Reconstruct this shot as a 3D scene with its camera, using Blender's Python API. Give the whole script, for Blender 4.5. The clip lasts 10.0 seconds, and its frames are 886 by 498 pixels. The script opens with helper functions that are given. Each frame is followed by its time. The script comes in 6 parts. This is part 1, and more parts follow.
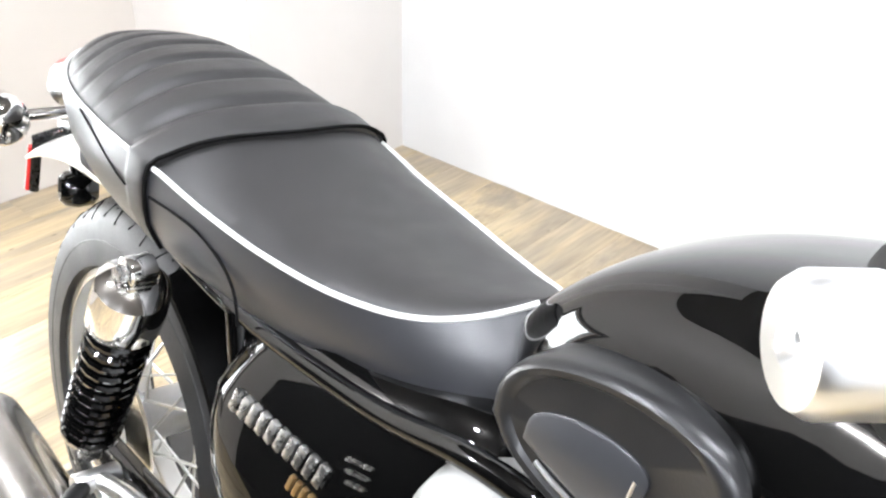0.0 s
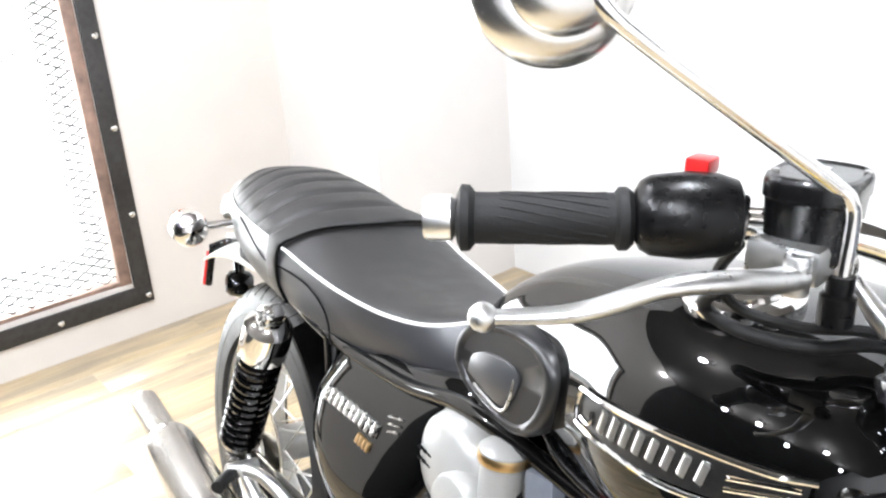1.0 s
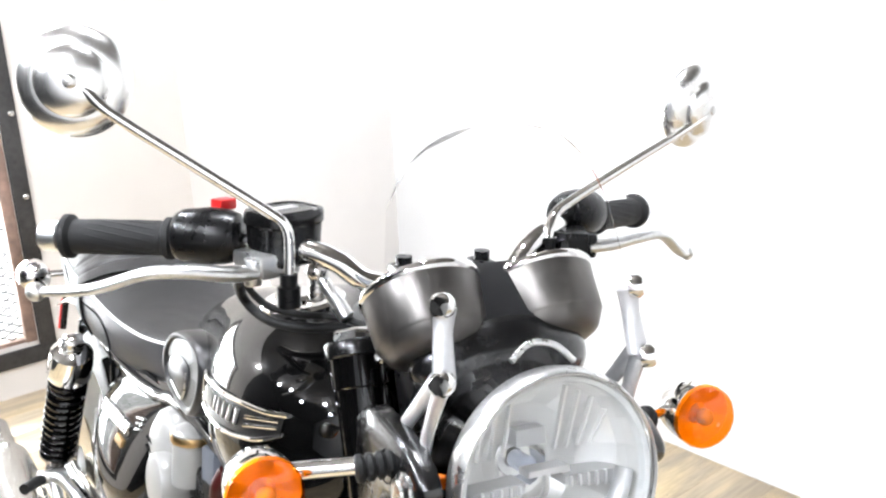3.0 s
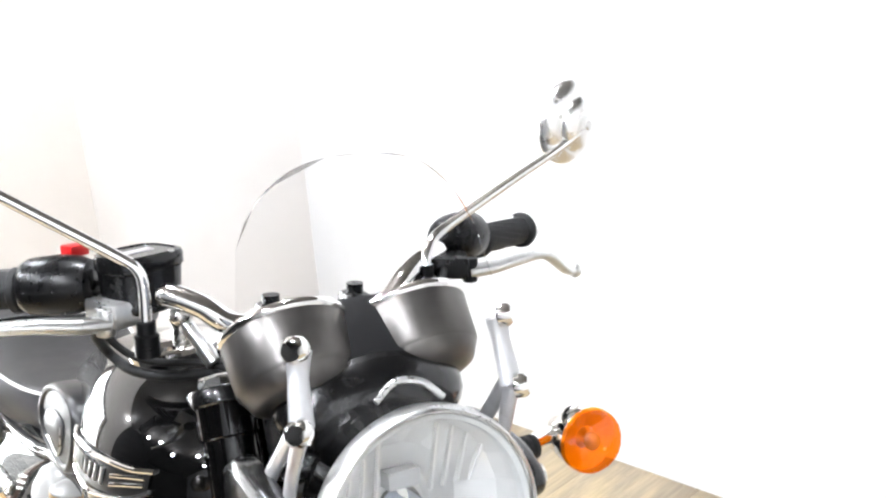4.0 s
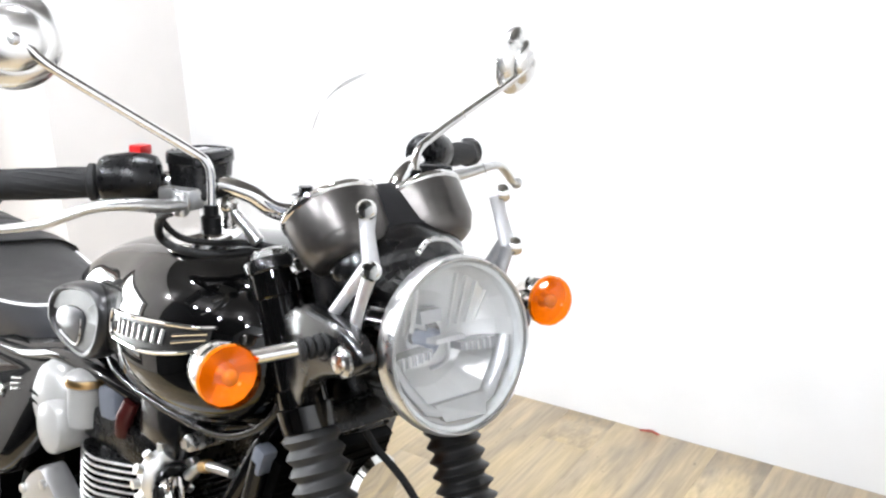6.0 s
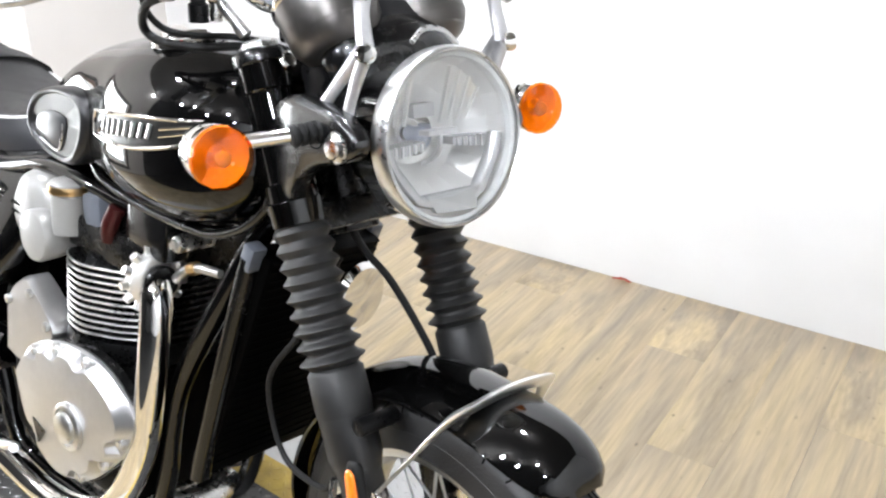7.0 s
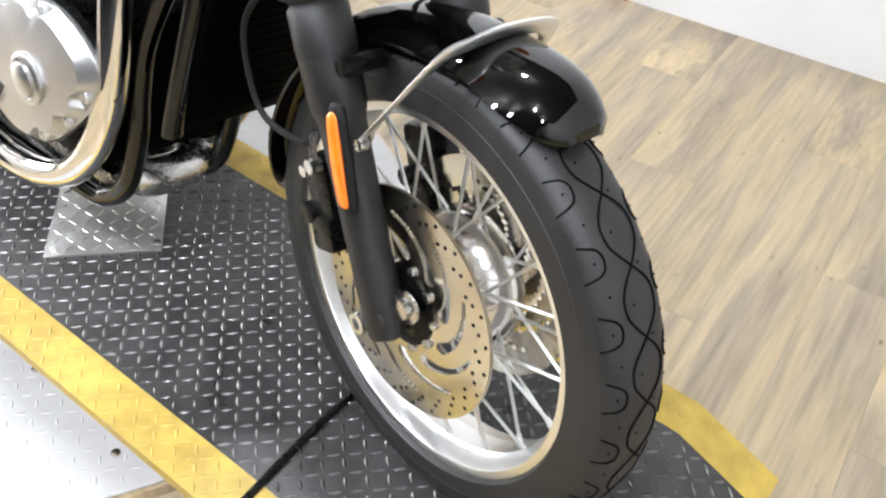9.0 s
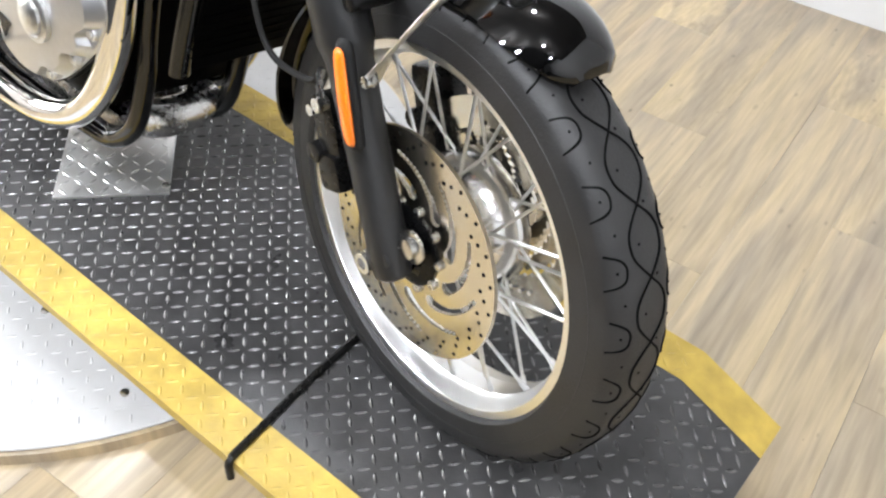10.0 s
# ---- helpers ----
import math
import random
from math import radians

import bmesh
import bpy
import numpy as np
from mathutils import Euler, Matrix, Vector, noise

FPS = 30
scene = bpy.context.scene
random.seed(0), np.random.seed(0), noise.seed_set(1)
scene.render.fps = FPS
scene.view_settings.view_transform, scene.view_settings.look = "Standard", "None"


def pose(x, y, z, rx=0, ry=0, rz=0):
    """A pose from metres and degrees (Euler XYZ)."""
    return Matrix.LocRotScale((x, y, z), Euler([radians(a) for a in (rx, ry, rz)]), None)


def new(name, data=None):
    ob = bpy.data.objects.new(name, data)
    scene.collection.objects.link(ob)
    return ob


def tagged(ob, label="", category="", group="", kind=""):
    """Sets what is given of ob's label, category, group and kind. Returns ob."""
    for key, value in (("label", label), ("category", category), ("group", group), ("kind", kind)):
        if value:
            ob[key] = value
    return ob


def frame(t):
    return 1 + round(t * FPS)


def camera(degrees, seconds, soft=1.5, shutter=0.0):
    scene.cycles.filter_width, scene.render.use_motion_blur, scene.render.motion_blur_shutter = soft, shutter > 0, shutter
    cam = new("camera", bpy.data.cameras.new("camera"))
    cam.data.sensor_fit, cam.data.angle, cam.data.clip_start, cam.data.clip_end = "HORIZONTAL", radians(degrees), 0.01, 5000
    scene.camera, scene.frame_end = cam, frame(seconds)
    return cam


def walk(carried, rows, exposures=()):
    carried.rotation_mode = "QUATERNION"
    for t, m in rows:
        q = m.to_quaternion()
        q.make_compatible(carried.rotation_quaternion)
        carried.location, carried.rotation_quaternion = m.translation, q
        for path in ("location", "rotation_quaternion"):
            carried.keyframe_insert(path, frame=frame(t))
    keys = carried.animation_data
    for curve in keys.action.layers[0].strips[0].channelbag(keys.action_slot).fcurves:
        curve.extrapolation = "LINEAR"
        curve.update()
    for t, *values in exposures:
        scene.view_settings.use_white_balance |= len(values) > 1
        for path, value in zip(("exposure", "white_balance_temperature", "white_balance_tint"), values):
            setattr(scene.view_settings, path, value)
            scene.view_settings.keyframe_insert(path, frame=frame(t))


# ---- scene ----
# ---- camera ----
cam = camera(51.87, 10.0, soft=2.3)
PATH = [
    (0.0, pose(0.9257, -0.3215, 1.2112, 58.808, -1.096, 46.518)),
    (0.2, pose(0.9511, -0.3344, 1.2215, 60.207, 1.159, 51.050)),
    (0.3, pose(0.9800, -0.3494, 1.2308, 61.647, 2.339, 52.704)),
    (0.5, pose(1.0783, -0.3958, 1.2512, 64.952, 5.505, 53.912)),
    (0.8, pose(1.2632, -0.4696, 1.2883, 66.299, 4.017, 54.775)),
    (1.0, pose(1.3799, -0.4873, 1.3152, 68.026, 3.908, 54.821)),
    (1.5, pose(1.6776, -0.4486, 1.3364, 71.861, -0.066, 61.686)),
    (2.0, pose(1.8322, -0.4087, 1.3411, 72.215, 1.276, 60.652)),
    (2.5, pose(1.8711, -0.3879, 1.3410, 72.735, 2.386, 57.770)),
    (3.0, pose(1.8772, -0.3539, 1.3422, 73.237, 2.496, 53.998)),
    (3.2, pose(1.8790, -0.3337, 1.3422, 73.211, 3.027, 52.470)),
    (4.5, pose(1.9004, -0.2710, 1.3429, 74.333, 4.449, 48.228)),
    (5.0, pose(1.9250, -0.3490, 1.3497, 74.814, 3.891, 46.132)),
    (5.2, pose(1.9231, -0.4226, 1.3512, 75.148, 4.012, 43.250)),
    (6.3, pose(1.9515, -0.6196, 1.3124, 69.668, 1.350, 38.352)),
    (6.5, pose(1.9481, -0.6267, 1.2889, 67.576, 0.770, 38.410)),
    (7.0, pose(1.9476, -0.6385, 1.2553, 63.779, 0.196, 38.042)),
    (7.5, pose(1.9442, -0.6420, 1.2259, 60.195, -0.886, 38.031)),
    (8.0, pose(1.9457, -0.6446, 1.1883, 56.389, -1.299, 37.876)),
    (8.5, pose(1.9383, -0.6452, 1.1495, 52.160, -2.453, 38.416)),
    (9.0, pose(1.9331, -0.6426, 1.1119, 48.130, -2.929, 38.370)),
    (9.5, pose(1.9384, -0.6484, 1.0852, 44.935, -3.025, 38.586)),
    (10.0, pose(1.9470, -0.6515, 1.0961, 45.522, -3.052, 39.318)),
]
EXPOSURES = [(0.0, 0.33), (1.0, 0.3), (5.2, 0.18), (6.5, 0.04), (8.0, 0.05), (10.0, 0.07)]

walk(cam, PATH, EXPOSURES)

# ---- world and light ----
world = bpy.data.worlds.new("world")
scene.world = world
world.use_nodes = True
world.node_tree.nodes["Background"].inputs[0].default_value = (0.92, 0.96, 1.0, 1)
world.node_tree.nodes["Background"].inputs[1].default_value = 0.25
BULB_GLOW = 760.0

# ---- helpers of this scene ----
def catmull(pts, n=8):
    P = [Vector(p) for p in pts]
    P = [2 * P[0] - P[1]] + P + [2 * P[-1] - P[-2]]
    out = []
    for i in range(1, len(P) - 2):
        a, b, c, d = P[i - 1:i + 3]
        for k in range(n):
            t = k / n
            out.append(0.5 * (2 * b + (c - a) * t + (2 * a - 5 * b + 4 * c - d) * t * t + (3 * b - a - 3 * c + d) * t ** 3))
    return out + [P[-2]]


def join(*geos):
    V, F = [], []
    for v, f in geos:
        k = len(V)
        V += list(v)
        F += [tuple(i + k for i in q) for q in f]
    return V, F


def rings(loops, closed=True, caps=True):
    """Skin over loops of equal length."""
    n, V, F = len(loops[0]), [], []
    for lp in loops:
        V += [tuple(p) for p in lp]
    for a in range(len(loops) - 1):
        for b in range(n if closed else n - 1):
            c = (b + 1) % n
            F.append((a * n + b, a * n + c, (a + 1) * n + c, (a + 1) * n + b))
    if caps:
        F += [tuple(reversed(range(n))), tuple(range((len(loops) - 1) * n, len(loops) * n))]
    return V, F


def tube(pts, r, seg=12, n=6, smooth=True, flat=1.0, up=(0.0, 0.0, 1.0)):
    """A round bar along a smooth line; r is one radius or one a point; flat squeezes it across up."""
    P = catmull(pts, n) if smooth else [Vector(p) for p in pts]
    m = len(P)
    if isinstance(r, (int, float)):
        R = [r] * m
    else:
        R = [float(np.interp(i / (m - 1) * (len(r) - 1), range(len(r)), r)) for i in range(m)]
    loops, side = [], None
    for i, p in enumerate(P):
        d = (P[min(i + 1, m - 1)] - P[max(i - 1, 0)]).normalized()
        if side is None:
            side = d.cross(Vector(up))
            if side.length < 0.05:
                side = d.cross(Vector((1, 0, 0)))
        side = (side - d * side.dot(d)).normalized()
        other = side.cross(d)
        loops.append([p + side * math.cos(a) * R[i] + other * math.sin(a) * R[i] * flat for a in [2 * math.pi * k / seg for k in range(seg)]])
    return rings(loops)


def lathe(profile, a, b, seg=32, caps=True):
    """Profile of (metres along a->b, radius)."""
    a, b = Vector(a), Vector(b)
    d = (b - a).normalized()
    u = d.orthogonal().normalized()
    v = d.cross(u)
    return rings([[a + d * h + (u * math.cos(t) + v * math.sin(t)) * max(r, 1e-4) for t in [2 * math.pi * k / seg for k in range(seg)]] for h, r in profile], caps=caps)


def rod(a, b, r, seg=16, bev=0.0):
    L = (Vector(b) - Vector(a)).length
    prof = [(0, r), (L, r)] if bev <= 0 else [(0, r - bev), (bev * 0.3, r - bev * 0.3), (bev, r), (L - bev, r), (L - bev * 0.3, r - bev * 0.3), (L, r - bev)]
    return lathe(prof, a, b, seg)


def ball(c, r, seg=16, squash=1.0):
    c = Vector(c)
    n = seg // 2
    return lathe([(r - r * math.cos(math.pi * i / n), r * math.sin(math.pi * i / n)) for i in range(n + 1)], c - Vector((0, 0, r)), c, seg)


def pad(outline, levels, n=6):
    """A domed plate: outline of (x, z), levels of (scale, y)."""
    pts = [Vector((p.x, p.z)) for p in catmull([(x, 0, z) for x, z in outline + outline[:1]], n)[:-1]] if n else [Vector(p) for p in outline]
    c = sum(pts, Vector((0, 0))) / len(pts)
    return rings([[(c.x + (p.x - c.x) * s, y, c.y + (p.y - c.y) * s) for p in pts] for s, y in levels])


def block(c, size, bev=0.004, rot=(0, 0, 0), taper=1.0):
    bm = bmesh.new()
    bmesh.ops.create_cube(bm, size=1)
    for v in bm.verts:
        k = taper if v.co.z > 0 else 1.0
        v.co = Vector((v.co.x * size[0] * k, v.co.y * size[1] * k, v.co.z * size[2]))
    if bev > 0:
        bmesh.ops.bevel(bm, geom=bm.edges[:], offset=bev, segments=2, affect="EDGES", profile=0.6)
    bmesh.ops.transform(bm, matrix=pose(*c, *rot), verts=bm.verts)
    bm.verts.ensure_lookup_table()
    bm.verts.index_update()
    out = [tuple(v.co) for v in bm.verts], [tuple(v.index for v in f.verts) for f in bm.faces]
    bm.free()
    return out


def moved(geo, m):
    return [tuple(m @ Vector(v)) for v in geo[0]], geo[1]


def make_mesh(name, geo, material, angle=40):
    me = bpy.data.meshes.new(name)
    me.from_pydata([tuple(v) for v in geo[0]], [], geo[1])
    bm = bmesh.new()
    bm.from_mesh(me)
    bmesh.ops.recalc_face_normals(bm, faces=bm.faces)
    bm.to_mesh(me)
    bm.free()
    me.materials.append(material)
    me.shade_smooth()
    me.set_sharp_from_angle(angle=radians(angle))
    return me


def thing(name, geo, material, label, category, kind="", group="", angle=40):
    return tagged(new(name, make_mesh(name, geo, material, angle)), label, category, group, kind)


def part(name, geo, material, parent, label="", m=None, angle=40):
    ob = new(name, make_mesh(name, geo, material, angle))
    ob.parent = parent
    if m is not None:
        ob.matrix_basis = m
    return tagged(ob, label)


def shared(name, me, parent, m):
    ob = new(name, me)
    ob.parent = parent
    ob.matrix_basis = m
    return ob


def smooth(X, Y, n=8):
    """A soft curve through (X, Y), as dense arrays for np.interp."""
    P = catmull([(x, 0, y) for x, y in zip(X, Y)], n)
    return [p.x for p in P], [p.z for p in P]


# ---- materials ----
def material(name, colour, rough=0.5, metal=0.0, coat=0.0, grain=0.0, scale=40.0, bump=0.0, bump_scale=200.0, rough_var=0.0, spec=0.5, each=0.0):
    """Principled surface with two scales of variation, wear in the gloss and fine relief."""
    mt = bpy.data.materials.new(name)
    mt.use_nodes = True
    nt = mt.node_tree
    p = nt.nodes["Principled BSDF"]
    p.inputs["Base Color"].default_value = (*colour, 1)
    p.inputs["Roughness"].default_value = rough
    p.inputs["Metallic"].default_value = metal
    p.inputs["Coat Weight"].default_value = coat
    p.inputs["Coat Roughness"].default_value = 0.03
    p.inputs["Specular IOR Level"].default_value = spec
    tc = nt.nodes.new("ShaderNodeTexCoord")
    src = tc.outputs["Object"]
    if grain or rough_var:
        n1 = nt.nodes.new("ShaderNodeTexNoise")
        n1.inputs["Scale"].default_value, n1.inputs["Detail"].default_value = scale, 6
        n2 = nt.nodes.new("ShaderNodeTexNoise")
        n2.inputs["Scale"].default_value, n2.inputs["Detail"].default_value = scale / 9, 3
        nt.links.new(src, n1.inputs["Vector"])
        nt.links.new(src, n2.inputs["Vector"])
        mul = nt.nodes.new("ShaderNodeMath")
        mul.operation = "MULTIPLY"
        nt.links.new(n1.outputs[0], mul.inputs[0])
        nt.links.new(n2.outputs[0], mul.inputs[1])
        if grain:
            mr = nt.nodes.new("ShaderNodeMapRange")
            mr.inputs["From Min"].default_value, mr.inputs["From Max"].default_value = 0.1, 0.4
            mr.inputs["To Min"].default_value, mr.inputs["To Max"].default_value = 1 - grain, 1 + grain
            nt.links.new(mul.outputs[0], mr.inputs["Value"])
            value = mr.outputs[0]
            if each:
                oi = nt.nodes.new("ShaderNodeObjectInfo")
                er = nt.nodes.new("ShaderNodeMapRange")
                er.inputs["To Min"].default_value, er.inputs["To Max"].default_value = 1 - each, 1 + each
                nt.links.new(oi.outputs["Random"], er.inputs["Value"])
                mm = nt.nodes.new("ShaderNodeMath")
                mm.operation = "MULTIPLY"
                nt.links.new(value, mm.inputs[0])
                nt.links.new(er.outputs[0], mm.inputs[1])
                value = mm.outputs[0]
            mix = nt.nodes.new("ShaderNodeVectorMath")
            mix.operation = "SCALE"
            mix.inputs[0].default_value = colour
            nt.links.new(value, mix.inputs["Scale"])
            nt.links.new(mix.outputs[0], p.inputs["Base Color"])
        if rough_var:
            rr = nt.nodes.new("ShaderNodeMapRange")
            rr.inputs["From Min"].default_value, rr.inputs["From Max"].default_value = 0.1, 0.4
            rr.inputs["To Min"].default_value, rr.inputs["To Max"].default_value = max(rough - rough_var, 0.02), rough + rough_var
            nt.links.new(mul.outputs[0], rr.inputs["Value"])
            nt.links.new(rr.outputs[0], p.inputs["Roughness"])
    if bump:
        nb = nt.nodes.new("ShaderNodeTexNoise")
        nb.inputs["Scale"].default_value, nb.inputs["Detail"].default_value = bump_scale, 4
        nt.links.new(src, nb.inputs["Vector"])
        bp = nt.nodes.new("ShaderNodeBump")
        bp.inputs["Strength"].default_value, bp.inputs["Distance"].default_value = bump, 0.002
        nt.links.new(nb.outputs[0], bp.inputs["Height"])
        nt.links.new(bp.outputs[0], p.inputs["Normal"])
    return mt


PAINT = material("black_paint", (0.0008, 0.0008, 0.0008), 0.5, 0, 1.0, grain=0.2, scale=90, spec=0.01)
PAINT.node_tree.nodes["Principled BSDF"].inputs["Coat Roughness"].default_value = 0.012
SATIN = material("satin_black", (0.0025, 0.0025, 0.0027), 0.3, 0, 0, grain=0.25, scale=120, bump=0.08, bump_scale=500, rough_var=0.08, spec=0.2)
GLOSS = material("moulded_black", (0.0025, 0.0025, 0.0026), 0.24, 0, 0.35, grain=0.2, scale=120, rough_var=0.05, spec=0.3)
ENGINE_BLACK = material("engine_black", (0.0022, 0.0022, 0.0022), 0.28, 0, 0, grain=0.3, scale=150, bump=0.05, bump_scale=700, rough_var=0.06, spec=0.35)
DEEP = material("flat_black", (0.0007, 0.0007, 0.0007), 0.5, grain=0.3, scale=150, spec=0.04)
CAN = material("clock_can", (0.13, 0.122, 0.115), 0.36, 0.9, grain=0.12, scale=120, rough_var=0.05)
RUBBER = material("rubber", (0.0075, 0.0075, 0.0075), 0.6, grain=0.25, scale=60, bump=0.2, bump_scale=400, rough_var=0.08, spec=0.25)
GAITER = material("gaiter_rubber", (0.014, 0.014, 0.014), 0.45, grain=0.25, scale=60, bump=0.15, bump_scale=400, rough_var=0.08, spec=0.4)
FORK = material("satin_fork", (0.014, 0.014, 0.0142), 0.42, grain=0.2, scale=120, bump=0.1, bump_scale=500, rough_var=0.08)
AMBER_CORE = material("amber_core", (0.96, 0.8, 0.56), 0.1, 0.6, grain=0.1, scale=200)
CHIP = material("red_splinter", (0.36, 0.09, 0.06), 0.6, grain=0.2)
TYRE = material("tyre_rubber", (0.0165, 0.016, 0.0157), 0.5, grain=0.45, scale=22, bump=0.25, bump_scale=350, rough_var=0.1)
GROOVE = material("tyre_groove", (0.003, 0.003, 0.003), 0.9, grain=0.1, spec=0.1)
VINYL = material("seat_vinyl", (0.016, 0.0152, 0.0152), 0.46, grain=0.18, scale=30, bump=0.22, bump_scale=900, rough_var=0.06)
VINYL_SIDE = material("seat_side_vinyl", (0.022, 0.0225, 0.0255), 0.38, grain=0.12, scale=30, bump=0.15, bump_scale=900, spec=0.75)
PIPING = material("white_piping", (0.6, 0.595, 0.575), 0.45, grain=0.06, scale=80)
CHROME = material("chrome", (0.82, 0.81, 0.79), 0.05, 1.0, grain=0.04, scale=60, rough_var=0.03)
MIRROR_BACK = material("satin_chrome", (0.86, 0.85, 0.83), 0.26, 1.0, grain=0.03, scale=60, rough_var=0.02)
STEEL = material("bare_steel", (0.62, 0.61, 0.59), 0.26, 1.0, grain=0.1, scale=120, rough_var=0.08)
ALU = material("brushed_aluminium", (0.66, 0.66, 0.65), 0.33, 1.0, grain=0.1, scale=150, bump=0.05, bump_scale=800, rough_var=0.08)
CAST = material("painted_cast", (0.5, 0.5, 0.5), 0.3, 0.85, grain=0.05, scale=90, bump=0.12, bump_scale=600, rough_var=0.02)
CREAM = material("pale_lacquer", (0.27, 0.266, 0.255), 0.3, 0.1, grain=0.03, scale=90, bump=0.06, bump_scale=600, rough_var=0.02)
SILVER = material("silver_cast", (0.6, 0.6, 0.61), 0.36, 0.85, grain=0.08, scale=120, rough_var=0.08)
EAR = material("dark_pressing", (0.003, 0.003, 0.0032), 0.24, 0, 0.4, grain=0.2, scale=120, rough_var=0.04, spec=0.5)
GREY = material("grey_plastic", (0.10, 0.11, 0.13), 0.4, grain=0.15, scale=80, rough_var=0.08)
PADRUBBER = material("pad_rubber", (0.012, 0.012, 0.0125), 0.34, grain=0.15, scale=80, bump=0.06, bump_scale=600, rough_var=0.05, spec=0.45)
PADGREY = material("pad_centre", (0.03, 0.031, 0.034), 0.3, grain=0.08, scale=80)
BADGE_GROUND = material("badge_ground", (0.035, 0.034, 0.033), 0.35, 0.8, grain=0.2, scale=150)
BRASS = material("brass", (0.62, 0.42, 0.2), 0.3, 1.0, grain=0.1, scale=90)
MAROON = material("maroon_rubber", (0.03, 0.004, 0.0035), 0.35, grain=0.15, spec=0.3)
RED = material("red_plastic", (0.55, 0.015, 0.015), 0.3, grain=0.05)
DISC = material("brake_disc", (0.62, 0.58, 0.5), 0.2, 1.0, grain=0.05, scale=60, rough_var=0.05)
YELLOW = material("yellow_paint", (0.45, 0.316, 0.062), 0.5, grain=0.3, scale=25, bump=0.15, rough_var=0.1)
DECK = material("black_tread_plate", (0.05, 0.049, 0.0485), 0.36, 0.2, grain=0.45, scale=18, bump=0.2, bump_scale=300, rough_var=0.12)
LUG = material("worn_lugs", (0.11, 0.109, 0.108), 0.27, 0.45, grain=0.4, scale=30, rough_var=0.1)
TREAD_ALU = material("tread_aluminium", (0.62, 0.62, 0.61), 0.34, 0.9, grain=0.15, scale=20, rough_var=0.1)
WHITE_PLATE = material("white_tread_plate", (0.5, 0.5, 0.495), 0.55, 0.1, grain=0.08, scale=20, rough_var=0.1)
WALL = material("white_wall", (0.68, 0.68, 0.677), 0.6, grain=0.03, scale=6, bump=0.06, bump_scale=60, rough_var=0.05)
# White wall paint again, with shade on window wall and pier in the colour.
WALL_SHADED = material("shaded_wall", (0.575, 0.54, 0.5), 0.6, grain=0.03, scale=6, bump=0.06, bump_scale=60, rough_var=0.05)
PIER_SHADED = material("shaded_pier_paint", (0.655, 0.63, 0.605), 0.6, grain=0.03, scale=6, bump=0.06, bump_scale=60, rough_var=0.05)
# Unseen ceilings, darkened so that the black paint mirrors less light.
CEILING = material("darkened_ceiling", (0.06, 0.054, 0.048), 0.7, grain=0.06, scale=3)
HALL = material("unseen_dark_ceiling", (0.018, 0.017, 0.016), 0.7, grain=0.1, scale=3)
REVEAL = material("bare_concrete", (0.26, 0.26, 0.255), 0.8, grain=0.25, scale=20, bump=0.2)
REFLECTOR = material("frosted_reflector", (0.88, 0.875, 0.86), 0.13, 0.45, grain=0.04, scale=60)
# For unseen hall surfaces, near black to darken what the bike reflects.
UNSEEN_DARK = material("unseen_dark_shell", (0.02, 0.0195, 0.019), 0.6, grain=0.08, scale=6, bump=0.06, bump_scale=60, rough_var=0.05)
SILENCER = material("brushed_silencer", (0.44, 0.43, 0.415), 0.2, 1.0, grain=0.1, scale=150, rough_var=0.04)
POLISHED = material("polished_alloy", (0.72, 0.71, 0.69), 0.16, 1.0, grain=0.06, scale=60, rough_var=0.05)
RIM = material("polished_rim", (0.88, 0.88, 0.87), 0.32, 1.0, grain=0.03, scale=40, rough_var=0.02)
IRON = material("dark_iron", (0.045, 0.043, 0.042), 0.5, 0.6, grain=0.3, scale=50, bump=0.15, rough_var=0.1)
RUST = material("rusty_timber", (0.2, 0.13, 0.1), 0.6, grain=0.45, scale=25, bump=0.3, bump_scale=120, rough_var=0.1)
WIRE = material("grey_wire", (0.05, 0.05, 0.05), 0.5, 0.6, grain=0.1)
ORANGE_BACK = material("orange_reflector", (0.85, 0.19, 0.01), 0.25, 0, 0.6, grain=0.12, scale=300)


